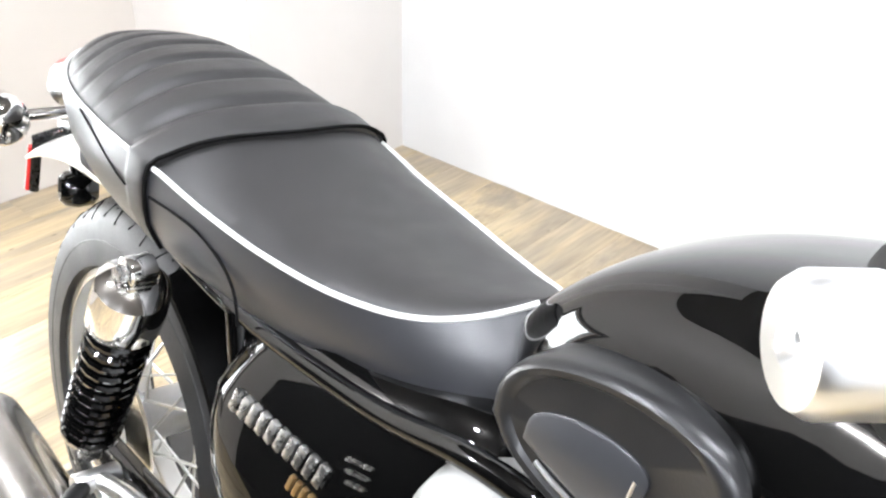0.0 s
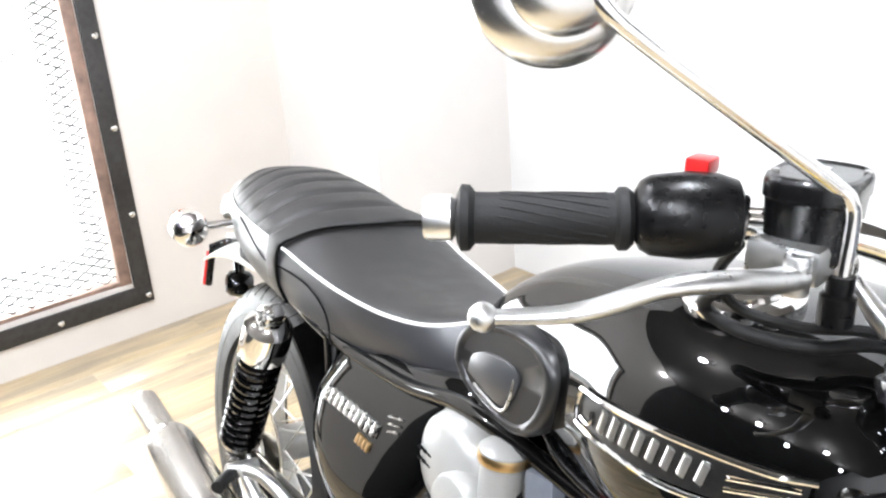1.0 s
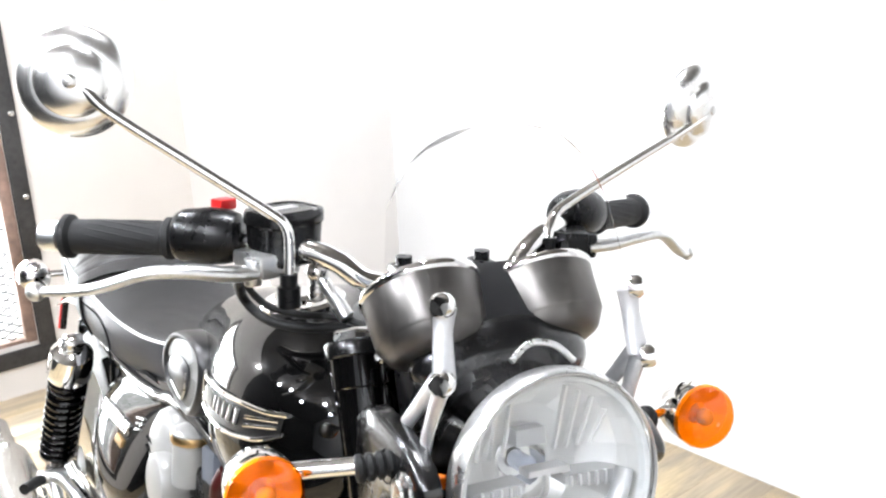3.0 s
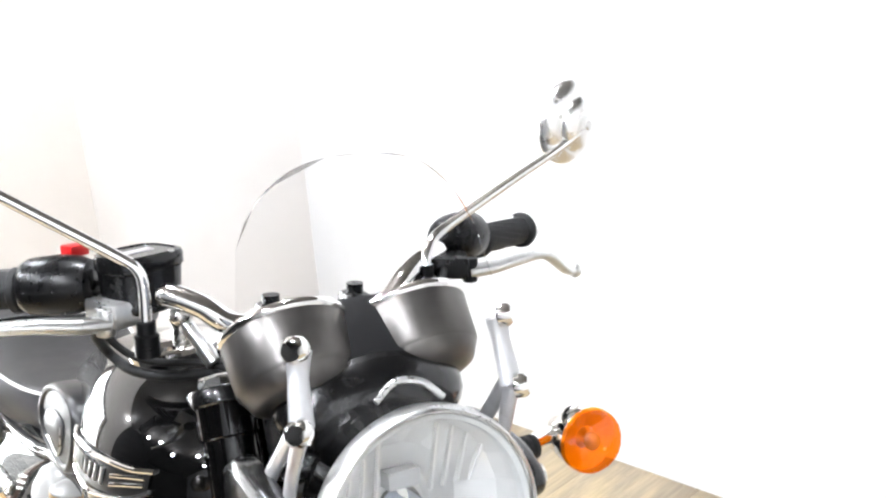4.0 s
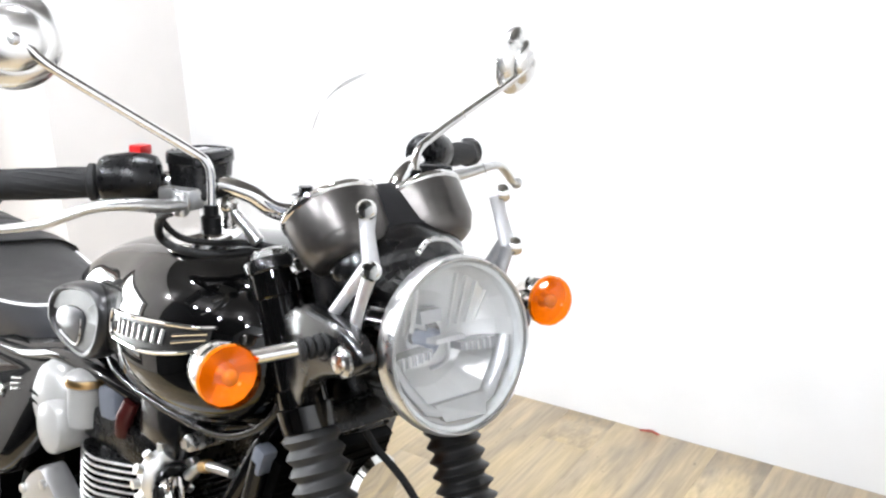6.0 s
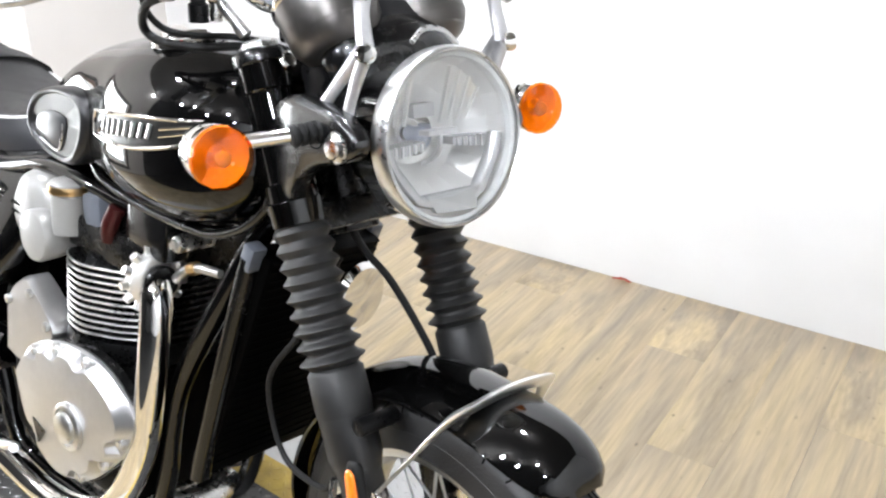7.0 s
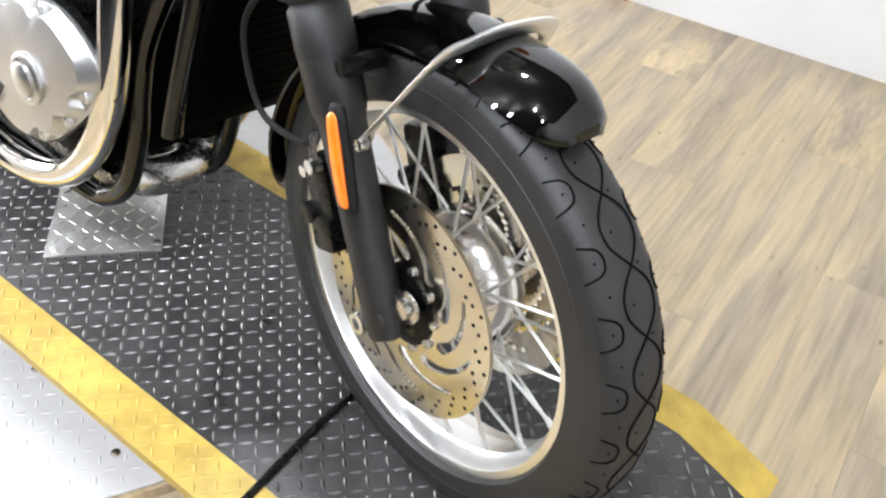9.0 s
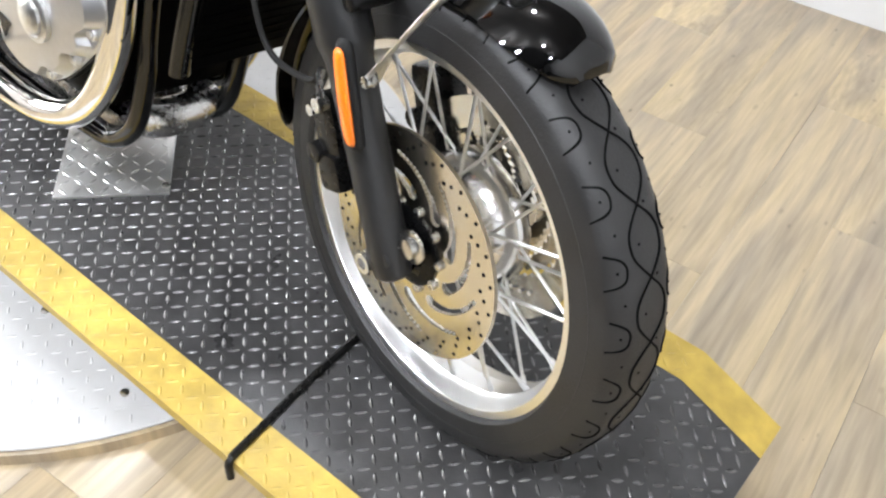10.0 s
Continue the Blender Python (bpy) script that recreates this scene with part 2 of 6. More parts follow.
def wood(name):
    """Vinyl plank: streaks along x, knots, shade by plank."""
    mt = bpy.data.materials.new(name)
    mt.use_nodes = True
    nt = mt.node_tree
    N, L = nt.nodes.new, nt.links.new
    p = nt.nodes["Principled BSDF"]
    tc, oi = N("ShaderNodeTexCoord"), N("ShaderNodeObjectInfo")
    off = N("ShaderNodeVectorMath")
    off.operation = "SCALE"
    off.inputs[0].default_value = (37, 11, 5)
    L(oi.outputs["Random"], off.inputs["Scale"])
    add = N("ShaderNodeVectorMath")
    L(tc.outputs["Object"], add.inputs[0])
    L(off.outputs[0], add.inputs[1])
    mp = N("ShaderNodeMapping")
    mp.inputs["Scale"].default_value = (0.95, 9.5, 1)
    L(add.outputs[0], mp.inputs["Vector"])
    n1, n2 = N("ShaderNodeTexNoise"), N("ShaderNodeTexNoise")
    n1.inputs["Scale"].default_value, n1.inputs["Detail"].default_value, n1.inputs["Distortion"].default_value = 1.5, 5, 0.2
    L(mp.outputs[0], n1.inputs["Vector"])
    mp2 = N("ShaderNodeMapping")
    mp2.inputs["Scale"].default_value = (4, 55, 1)
    L(add.outputs[0], mp2.inputs["Vector"])
    n2.inputs["Scale"].default_value, n2.inputs["Detail"].default_value = 1.5, 8
    L(mp2.outputs[0], n2.inputs["Vector"])
    ramp = N("ShaderNodeValToRGB")
    e = ramp.color_ramp.elements
    e[0].position, e[0].color = 0.29, (0.315, 0.26, 0.188, 1)
    e[1].position, e[1].color = 0.69, (0.54, 0.424, 0.245, 1)
    m1 = e.new(0.47)
    m1.color = (0.43, 0.342, 0.224, 1)
    m2 = e.new(0.55)
    m2.color = (0.51, 0.402, 0.25, 1)
    L(n1.outputs[0], ramp.inputs[0])
    knots = N("ShaderNodeTexVoronoi")
    knots.inputs["Scale"].default_value = 6.0
    mp3 = N("ShaderNodeMapping")
    mp3.inputs["Scale"].default_value = (1, 2.2, 1)
    L(add.outputs[0], mp3.inputs["Vector"])
    L(mp3.outputs[0], knots.inputs["Vector"])
    kr = N("ShaderNodeMapRange")
    kr.inputs["From Min"].default_value, kr.inputs["From Max"].default_value = 0.02, 0.075
    kr.inputs["To Min"].default_value, kr.inputs["To Max"].default_value = 0.38, 1.0
    L(knots.outputs["Distance"], kr.inputs["Value"])
    fr = N("ShaderNodeMapRange")
    fr.inputs["From Min"].default_value, fr.inputs["From Max"].default_value = 0.3, 0.7
    fr.inputs["To Min"].default_value, fr.inputs["To Max"].default_value = 0.76, 1.06
    L(n2.outputs[0], fr.inputs["Value"])
    sh = N("ShaderNodeMapRange")
    sh.inputs["To Min"].default_value, sh.inputs["To Max"].default_value = 0.96, 1.02
    L(oi.outputs["Random"], sh.inputs["Value"])
    specks = N("ShaderNodeTexVoronoi")
    specks.inputs["Scale"].default_value = 14.0
    L(mp3.outputs[0], specks.inputs["Vector"])
    sr = N("ShaderNodeMapRange")
    size = N("ShaderNodeMath")
    size.operation = "POWER"
    size.inputs[1].default_value = 2.5
    L(specks.outputs["Color"], size.inputs[0])
    reach = N("ShaderNodeMath")
    reach.operation = "MULTIPLY"
    reach.inputs[1].default_value = 0.3
    L(size.outputs[0], reach.inputs[0])
    L(reach.outputs[0], sr.inputs["From Max"])
    sr.inputs["To Min"].default_value, sr.inputs["To Max"].default_value = 0.6, 1.0
    L(specks.outputs["Distance"], sr.inputs["Value"])
    spotted = N("ShaderNodeMath")
    spotted.operation = "MULTIPLY"
    L(kr.outputs[0], spotted.inputs[0])
    L(sr.outputs[0], spotted.inputs[1])
    a = N("ShaderNodeMath")
    a.operation = "MULTIPLY"
    L(spotted.outputs[0], a.inputs[0])
    L(fr.outputs[0], a.inputs[1])
    b = N("ShaderNodeMath")
    b.operation = "MULTIPLY"
    L(a.outputs[0], b.inputs[0])
    L(sh.outputs[0], b.inputs[1])
    s = N("ShaderNodeVectorMath")
    s.operation = "SCALE"
    L(ramp.outputs[0], s.inputs[0])
    L(b.outputs[0], s.inputs["Scale"])
    L(s.outputs[0], p.inputs["Base Color"])
    p.inputs["Roughness"].default_value = 0.33
    p.inputs["Specular IOR Level"].default_value = 0.75
    bp = N("ShaderNodeBump")
    bp.inputs["Strength"].default_value, bp.inputs["Distance"].default_value = 0.15, 0.001
    L(n2.outputs[0], bp.inputs["Height"])
    L(bp.outputs[0], p.inputs["Normal"])
    return mt


WOOD = wood("vinyl_plank")


def lens(name, rough, tint=(0.96, 0.97, 0.97, 1)):
    """Thin clear pane: see-through with a faint gloss."""
    mt = bpy.data.materials.new(name)
    mt.use_nodes = True
    nt = mt.node_tree
    mix, tr, gl = [nt.nodes.new(k) for k in ("ShaderNodeMixShader", "ShaderNodeBsdfTransparent", "ShaderNodeBsdfGlossy")]
    tr.inputs["Color"].default_value = tint
    gl.inputs["Roughness"].default_value = rough
    mix.inputs[0].default_value = 0.1
    nt.links.new(tr.outputs[0], mix.inputs[1])
    nt.links.new(gl.outputs[0], mix.inputs[2])
    nt.links.new(mix.outputs[0], nt.nodes["Material Output"].inputs["Surface"])
    return mt


GLASS = lens("clear_lens", 0.02)
SCREEN = lens("clear_screen", 0.06, (0.97, 0.97, 0.97, 1))
lw, grazing = [SCREEN.node_tree.nodes.new(k) for k in ("ShaderNodeLayerWeight", "ShaderNodeMath")]
lw.inputs["Blend"].default_value = 0.5
grazing.operation = "POWER"
grazing.inputs[1].default_value = 9.0
SCREEN.node_tree.links.new(lw.outputs["Facing"], grazing.inputs[0])
SCREEN.node_tree.links.new(grazing.outputs[0], SCREEN.node_tree.nodes["Mix Shader"].inputs[0])
LAMP_GREY = material("lamp_grey", (0.42, 0.42, 0.425), 0.25, 0.35, grain=0.08, scale=90)
COOL_BULB = material("cool_bulb", (0.5, 0.55, 0.66), 0.12, 0.2, grain=0.05)
GUIDE = material("milky_guide", (0.52, 0.53, 0.53), 0.12, grain=0.08, scale=90)
AMBER = lens("amber_lens", 0.04, (1.0, 0.46, 0.03, 1))
AMBER.node_tree.nodes["Mix Shader"].inputs[0].default_value = 0.05


def glowing(name, colour, strength):
    mt = bpy.data.materials.new(name)
    mt.use_nodes = True
    p = mt.node_tree.nodes["Principled BSDF"]
    p.inputs["Base Color"].default_value = (*colour, 1)
    p.inputs["Emission Color"].default_value = (*colour, 1)
    p.inputs["Emission Strength"].default_value = strength
    return mt


DAYLIGHT = glowing("daylight", (0.95, 0.98, 1), 22.0)
BULB = glowing("bulb", (0.96, 1.0, 1.08), BULB_GLOW)

# ---- room ----
FLOOR_Z = -0.235
YAW = radians(4.9)
ROOM = Matrix.Translation((-1.44, 1.75, 0)) @ Matrix.Rotation(YAW, 4, "Z")
CEIL, HALL_Z, BAY = 2.55, 3.3, -3.6


def slabs(boxes):
    geo = [], []
    for x0, x1, y0, y1, z0, z1 in boxes:
        geo = join(geo, block(((x0 + x1) / 2, (y0 + y1) / 2, (z0 + z1) / 2), (x1 - x0, y1 - y0, z1 - z0), 0))
    return moved(geo, ROOM)


# the window's opening in the back wall
WY0, WY1, WZ0, WZ1 = -2.75, -1.43, -0.02, 1.17
BX = -0.63
thing("wall_north", slabs([(0.0, 6.0, 0.0, 0.12, FLOOR_Z, CEIL)]), WALL, "plain white painted wall", "wall", "structure", angle=20)
thing("wall_pier", slabs([(BX, 0.0, -0.66, 0.12, FLOOR_Z, CEIL)]), PIER_SHADED, "white painted pier standing out in the corner, shade in its colour", "wall", "structure", angle=20)
thing("wall_west", slabs([(BX - 0.14, BX, -0.6, 0.12, FLOOR_Z, CEIL), (BX - 0.14, BX, WY1, -0.6, FLOOR_Z, CEIL), (BX - 0.14, BX, WY0, WY1, FLOOR_Z, WZ0), (BX - 0.14, BX, WY0, WY1, WZ1, CEIL),
                          (BX - 0.14, BX, BAY, WY0, FLOOR_Z, CEIL)]), WALL_SHADED, "painted wall with a barred window, shade in its colour", "wall", "structure", angle=20)
# Unseen hall wall, added to give the bike's paint something dark to mirror.
thing("unseen_hall_wall_west", slabs([(BX - 0.14, BX, -9.0, BAY, FLOOR_Z, HALL_Z)]), UNSEEN_DARK, "unseen plain wall, added dark for the reflections", "wall", "structure", angle=20)
thing("wall_hall_east", slabs([(5.0, 5.12, -9.0, BAY, FLOOR_Z, HALL_Z)]), WALL, "plain white wall", "wall", "structure", angle=20)
thing("wall_east", slabs([(5.0, 5.12, BAY, 0.12, FLOOR_Z, CEIL)]), WALL, "plain white wall", "wall", "structure", angle=20)
# Rest of the unseen shell; its dark parts only hold reflections down.
thing("unseen_wall_south", slabs([(BX - 0.14, 6.12, -9.12, -9.0, FLOOR_Z, HALL_Z)]), UNSEEN_DARK, "unseen plain wall, added dark for the reflections", "wall", "structure", angle=20)
thing("ceiling", slabs([(BX - 0.14, 6.12, BAY, 0.12, CEIL, CEIL + 0.1)]), CEILING, "unseen plain bay ceiling, darkened for the reflections", "ceiling", "structure", angle=20)
thing("unseen_bulkhead", slabs([(BX - 0.14, 6.12, BAY - 0.1, BAY, CEIL, HALL_Z)]), HALL, "unseen dark step added between bay and hall ceilings", "ceiling", "structure", angle=20)
thing("unseen_hall_ceiling", slabs([(BX - 0.14, 6.12, -9.12, BAY - 0.1, HALL_Z, HALL_Z + 0.1)]), HALL, "unseen dark ceiling added over the hall beyond", "ceiling", "structure", angle=20)
thing("unseen_hall_floor", slabs([(BX, 6.0, -9.0, BAY, FLOOR_Z - 0.12, FLOOR_Z)]), UNSEEN_DARK, "unseen floor added beyond the bay, dark for the reflections", "floor", "structure", angle=20)
floor = thing("floor", slabs([(BX, 6.0, BAY, 0.0, FLOOR_Z - 0.12, FLOOR_Z - 0.006)]), WOOD, "wood-look vinyl plank floor", "floor", "structure", angle=20)

# ---- window ----
wx = BX
window = thing("window_1", moved(join(
    block((wx + 0.012, (WY0 + WY1) / 2, WZ1 + 0.057), (0.012, WY1 - WY0 + 0.18, 0.066), 0.002), block((wx + 0.012, (WY0 + WY1) / 2, WZ0 - 0.052), (0.012, WY1 - WY0 + 0.18, 0.07), 0.002),
    block((wx + 0.012, WY1 + 0.057, (WZ0 + WZ1) / 2), (0.012, 0.066, WZ1 - WZ0 + 0.05), 0.002), block((wx + 0.012, WY0 - 0.057, (WZ0 + WZ1) / 2), (0.012, 0.066, WZ1 - WZ0 + 0.05), 0.002)), ROOM),
    IRON, "white-lit window behind expanded metal mesh in a dark bolted iron frame", "window", "structure")
part("timber_liner", moved(join(
    block((wx - 0.02, WY1 + 0.0, (WZ0 + WZ1) / 2), (0.05, 0.045, WZ1 - WZ0), 0.003), block((wx - 0.02, WY0, (WZ0 + WZ1) / 2), (0.05, 0.045, WZ1 - WZ0), 0.003),
    block((wx - 0.03, (WY0 + WY1) / 2, WZ1), (0.05, WY1 - WY0, 0.03), 0.003), block((wx - 0.03, (WY0 + WY1) / 2, WZ0), (0.05, WY1 - WY0, 0.03), 0.003)), ROOM), RUST, window, "rusty brown inner frame")
part("reveal", slabs([(wx - 0.5, wx - 0.14, WY1, WY1 + 0.1, WZ0, WZ1), (wx - 0.5, wx - 0.14, WY0 - 0.1, WY0, WZ0, WZ1), (wx - 0.5, wx - 0.14, WY0, WY1, WZ0 - 0.1, WZ0), (wx - 0.5, wx - 0.14, WY0, WY1, WZ1, WZ1 + 0.1)]), REVEAL, window, "bare grey reveal", angle=20)
part("window_pane", slabs([(wx - 0.5, wx - 0.49, WY0, WY1, WZ0, WZ1)]), DAYLIGHT, window, "bright white pane")
V, F = [], []
step = 0.034
for sgn in (1, -1):
    k = -40
    while k < 110:
        pts = []
        for i in range(60):
            z = WZ0 + i * (WZ1 - WZ0) / 59
            y = WY0 + k * step + sgn * (z - WZ0) * 2.0
            if WY0 <= y <= WY1:
                pts.append((wx - 0.03, y, z))
        if len(pts) > 2:
            a, b = Vector(pts[0]), Vector(pts[-1])
            g1 = tube([a, b], 0.0032, 4, 1, False)
            V, F = join((V, F), g1)
        k += 2
tagged(part("wire_mesh", moved((V, F), ROOM), WIRE, window, "expanded metal mesh"), kind="stuff")
bolt_mesh = make_mesh("bolt", moved(lathe([(0, 0.011), (0.004, 0.011), (0.007, 0.007), (0.008, 0.001)], (0, 0, 0), (1, 0, 0), 12), Matrix.Rotation(YAW, 4, "Z")), STEEL)
spots = [(WY1 + 0.07, WZ0 - 0.058 + 0.328 * i) for i in range(5)] + [(WY1 + 0.07 - 0.335 * i, WZ0 - 0.058) for i in range(1, 5)] + [(WY1 + 0.07 - 0.335 * i, WZ1 + 0.065) for i in range(1, 5)]
for y, z in spots:
    shared("bolt", bolt_mesh, window, Matrix.Translation(ROOM @ Vector((wx + 0.018, y, z))))

# ---- ceiling lamps: single round bulbs under small plates ----
BULB_R = 0.0545
bulb_mesh = make_mesh("bulb", ball((0, 0, 0), BULB_R, 24), BULB)
socket_mesh = make_mesh("socket", rod((0, 0, 0.045), (0, 0, 0.15), 0.02, 12), IRON)
rose_mesh = make_mesh("ceiling_lamp", lathe([(0, 0.03), (0.015, 0.07), (0.03, 0.08)], (0, 0, -0.03), (0, 0, 1), 24), IRON)
for x, y in ((-1.78, -1.5), (-1.9, -1.1), (-0.15, -1.58), (0.5, -1.42), (-0.3, -0.25), (0.9, 0.28), (1.82, -1.13), (2.6, -1.65), (1.1, -1.75)):
    lamp = tagged(new("ceiling_lamp", rose_mesh), "dark ceiling rose carrying one glowing round bulb", "ceiling lamp", "ceiling lamps")
    lamp.location = (x, y, CEIL)
    shared("bulb", bulb_mesh, lamp, Matrix.Translation((0, 0, -0.18)))
    shared("socket", socket_mesh, lamp, Matrix.Translation((0, 0, -0.18)))

# ---- turntable and lift ----
TT = Vector((0.42, 0.10))
turn = tagged(new("turntable", None), "low round turntable topped with white tread plate, wooden rim", "turntable")
part("top_plate", lathe([(0, 0.728), (0.004, 0.73), (0.006, 0.728)], (TT.x, TT.y, FLOOR_Z + 0.026), (TT.x, TT.y, 1), 96), WHITE_PLATE, turn, "white diamond tread plate")
part("rim", lathe([(0, 0.737), (0.026, 0.737)], (TT.x, TT.y, FLOOR_Z), (TT.x, TT.y, 1), 96), WOOD, turn, "wood-look edge band")


def lug_field(inside, step, z, length, wide, high, box, turned=0.0):
    """Raised lens-shaped lugs, set crosswise in turn."""
    V, F = [], []
    x0, x1, y0, y1 = box
    for i in range(int((x1 - x0) / step) + 1):
        for j in range(int((y1 - y0) / step) + 1):
            x, y = x0 + i * step, y0 + j * step
            if not inside(x, y):
                continue
            a = turned + (radians(45) if (i + j) % 2 else radians(-45))
            c, s = math.cos(a), math.sin(a)
            k = len(V)
            for u, v, h in ((-length, 0, 0), (-length * 0.3, wide, 0), (length * 0.3, wide, 0), (length, 0, 0), (length * 0.3, -wide, 0), (-length * 0.3, -wide, 0), (-length * 0.45, 0, high), (length * 0.45, 0, high)):
                V.append((x + c * u - s * v, y + s * u + c * v, z + h))
            F += [(k, k + 5, k + 6), (k, k + 6, k + 1), (k + 1, k + 6, k + 7, k + 2), (k + 5, k + 4, k + 7, k + 6), (k + 2, k + 7, k + 3), (k + 4, k + 3, k + 7)]
    return V, F


tagged(part("plate_relief", lug_field(lambda x, y: (x - TT.x) ** 2 + (y - TT.y) ** 2 < 0.71 ** 2 and not (-0.6 < x and -0.2 < y < 0.3), 0.03, FLOOR_Z + 0.0315, 0.012, 0.0035, 0.0016, (-0.32, 1.16, -0.64, 0.84), radians(8)), WHITE_PLATE, turn), kind="stuff")
screw = make_mesh("screw", lathe([(0, 0.009), (0.002, 0.008), (0.003, 0.002)], (0, 0, 0), (0, 0, 1), 12), STEEL)
for x, y in ((0.72, -0.205), (0.98, -0.225)):
    shared("screw", screw, turn, Matrix.Translation((x, y, FLOOR_Z + 0.0325)))

LY0, LY1, BAND = -0.266, 0.350, 0.074
LX0, HINGE, BEND, LX1 = -0.40, 1.318, 1.735, 1.885
lift = tagged(new("lift_table", None), "black tread-plate motorcycle lift with yellow edges, raised off the turntable", "lift table")


def deck(y0, y1, z1):
    """One lengthwise strip of the deck with its drooping front lip."""
    t = 0.022
    prof = [(LX0, 0), (BEND, 0), (LX1, -0.062), (LX1, -0.062 - 0.008), (BEND - 0.01, -t), (LX0, -t)]
    return rings([[(x, y0, z + z1) for x, z in prof], [(x, y1, z + z1) for x, z in prof]])


part("deck", deck(LY0 + BAND, LY1 - BAND, 0), DECK, lift, "worn black diamond tread plate")
part("edge_strip", deck(LY0, LY0 + BAND, 0.0005), YELLOW, lift, "scuffed yellow painted edge")
part("edge_strip", deck(LY1 - BAND, LY1, 0.0005), YELLOW, lift, "scuffed yellow painted edge")
tagged(part("tread_relief", lug_field(lambda x, y: True, 0.0222, 0.0, 0.0108, 0.0029, 0.0022, (0.1, BEND - 0.01, LY0 + BAND + 0.012, LY1 - BAND - 0.01), radians(4)), LUG, lift, "raised worn lugs"), kind="stuff")
for a, b in ((LY0 + 0.01, LY0 + BAND - 0.008), (LY1 - BAND + 0.012, LY1 - 0.008)):
    tagged(part("edge_relief", lug_field(lambda x, y: True, 0.0222, 0.0005, 0.0108, 0.0029, 0.0016, (0.1, BEND - 0.01, a, b), radians(4)), YELLOW, lift), kind="stuff")
flap = lug_field(lambda x, y: True, 0.0222, 0.0, 0.0108, 0.0029, 0.0022, (BEND + 0.016, LX1 - 0.012, LY0 + BAND + 0.012, LY1 - BAND - 0.01), radians(4))
tagged(part("flap_relief", ([(x, y, z - (x - BEND) * 0.062 / (LX1 - BEND)) for x, y, z in flap[0]], flap[1]), LUG, lift, "raised worn lugs"), kind="stuff")
part("hinge_rod", join(tube([(HINGE + 0.012, LY0 + 0.001, 0.004), (HINGE - 0.004, -0.05, 0.005), (HINGE - 0.006, 0.3, 0.005)], 0.0065, 8), tube([(HINGE + 0.012, LY0 + 0.003, 0.004), (HINGE + 0.014, LY0 - 0.006, -0.003), (HINGE + 0.016, LY0 - 0.008, -0.03)], 0.006, 8)), ENGINE_BLACK, lift, "black hinge rod with a bent end")
part("pedestal", block((0.42, 0.04, (FLOOR_Z + 0.032 - 0.022) / 2), (1.2, 0.3, 0.022 + 0.19 - 0.006), 0.003), ENGINE_BLACK, lift, "dark lift frame")
plate = thing("jack_plate", moved(block((0, 0, 0.0035), (0.2, 0.21, 0.005), 0.001), pose(0.69, 0.025, 0, 0, 0, 47)), TREAD_ALU, "square bare aluminium tread plate lying on the lift", "metal plate")
tagged(part("plate_relief", moved(lug_field(lambda x, y: True, 0.024, 0.006, 0.011, 0.003, 0.0016, (-0.085, 0.086, -0.09, 0.09), radians(0)), pose(0.69, 0.025, 0, 0, 0, 47)), TREAD_ALU, plate), kind="stuff")
shared("screw", screw, plate, Matrix.Translation((0.815, 0.035, 0.006)))
# debris on the floor
for x, y, a in ((0.71, 1.925, 20), (0.73, 1.93, -15)):
    thing("wood_chip", moved(block((0, 0, 0), (0.05, 0.008, 0.005), 0.0015), pose(x, y, FLOOR_Z + 0.0045, 0, 0, a)), CHIP, "small reddish splinter lying on the floor by the wall", "splinter", group="splinters")

# ---- motorcycle ----
# The body leans on its side stand; the steering is turned towards the kerb side.
LEAN = Matrix(((0.999958, 0.006313, 0.006667, 0), (-0.007432, 0.982913, 0.183921, 0), (-0.005392, -0.183962, 0.982919, 0), (0, 0, 0, 1)))
PIVOT = Matrix.Translation((1.12, 0, 0))
BODY = PIVOT @ Matrix.Rotation(radians(-2.2), 4, "Z") @ PIVOT.inverted()
RAKE = radians(25.03)
UP = Vector((-math.sin(RAKE), 0, math.cos(RAKE)))
AXLE = Vector((1.45, 0, 0.318))
HEAD = Matrix.Translation(AXLE - 0.042 * Vector((math.cos(RAKE), 0, math.sin(RAKE))))
FRONT = HEAD @ Matrix.Rotation(radians(-12.35), 4, UP) @ HEAD.inverted()
bike = tagged(new("motorcycle", None), "glossy black classic twin motorcycle leaning on its stand on the lift", "motorcycle")
bike.matrix_basis = LEAN


def body(name, geo, mat, label="", angle=40):
    return part(name, geo, mat, bike, label, BODY, angle)


def front(name, geo, mat, label="", angle=40):
    return part(name, geo, mat, bike, label, FRONT, angle)


def along(z, y=0.0, ahead=0.0):
    """A point of the fork's line at height z."""
    k = (z - AXLE.z) / UP.z
    return AXLE + UP * k + Vector((math.cos(RAKE) * ahead, y, math.sin(RAKE) * ahead))


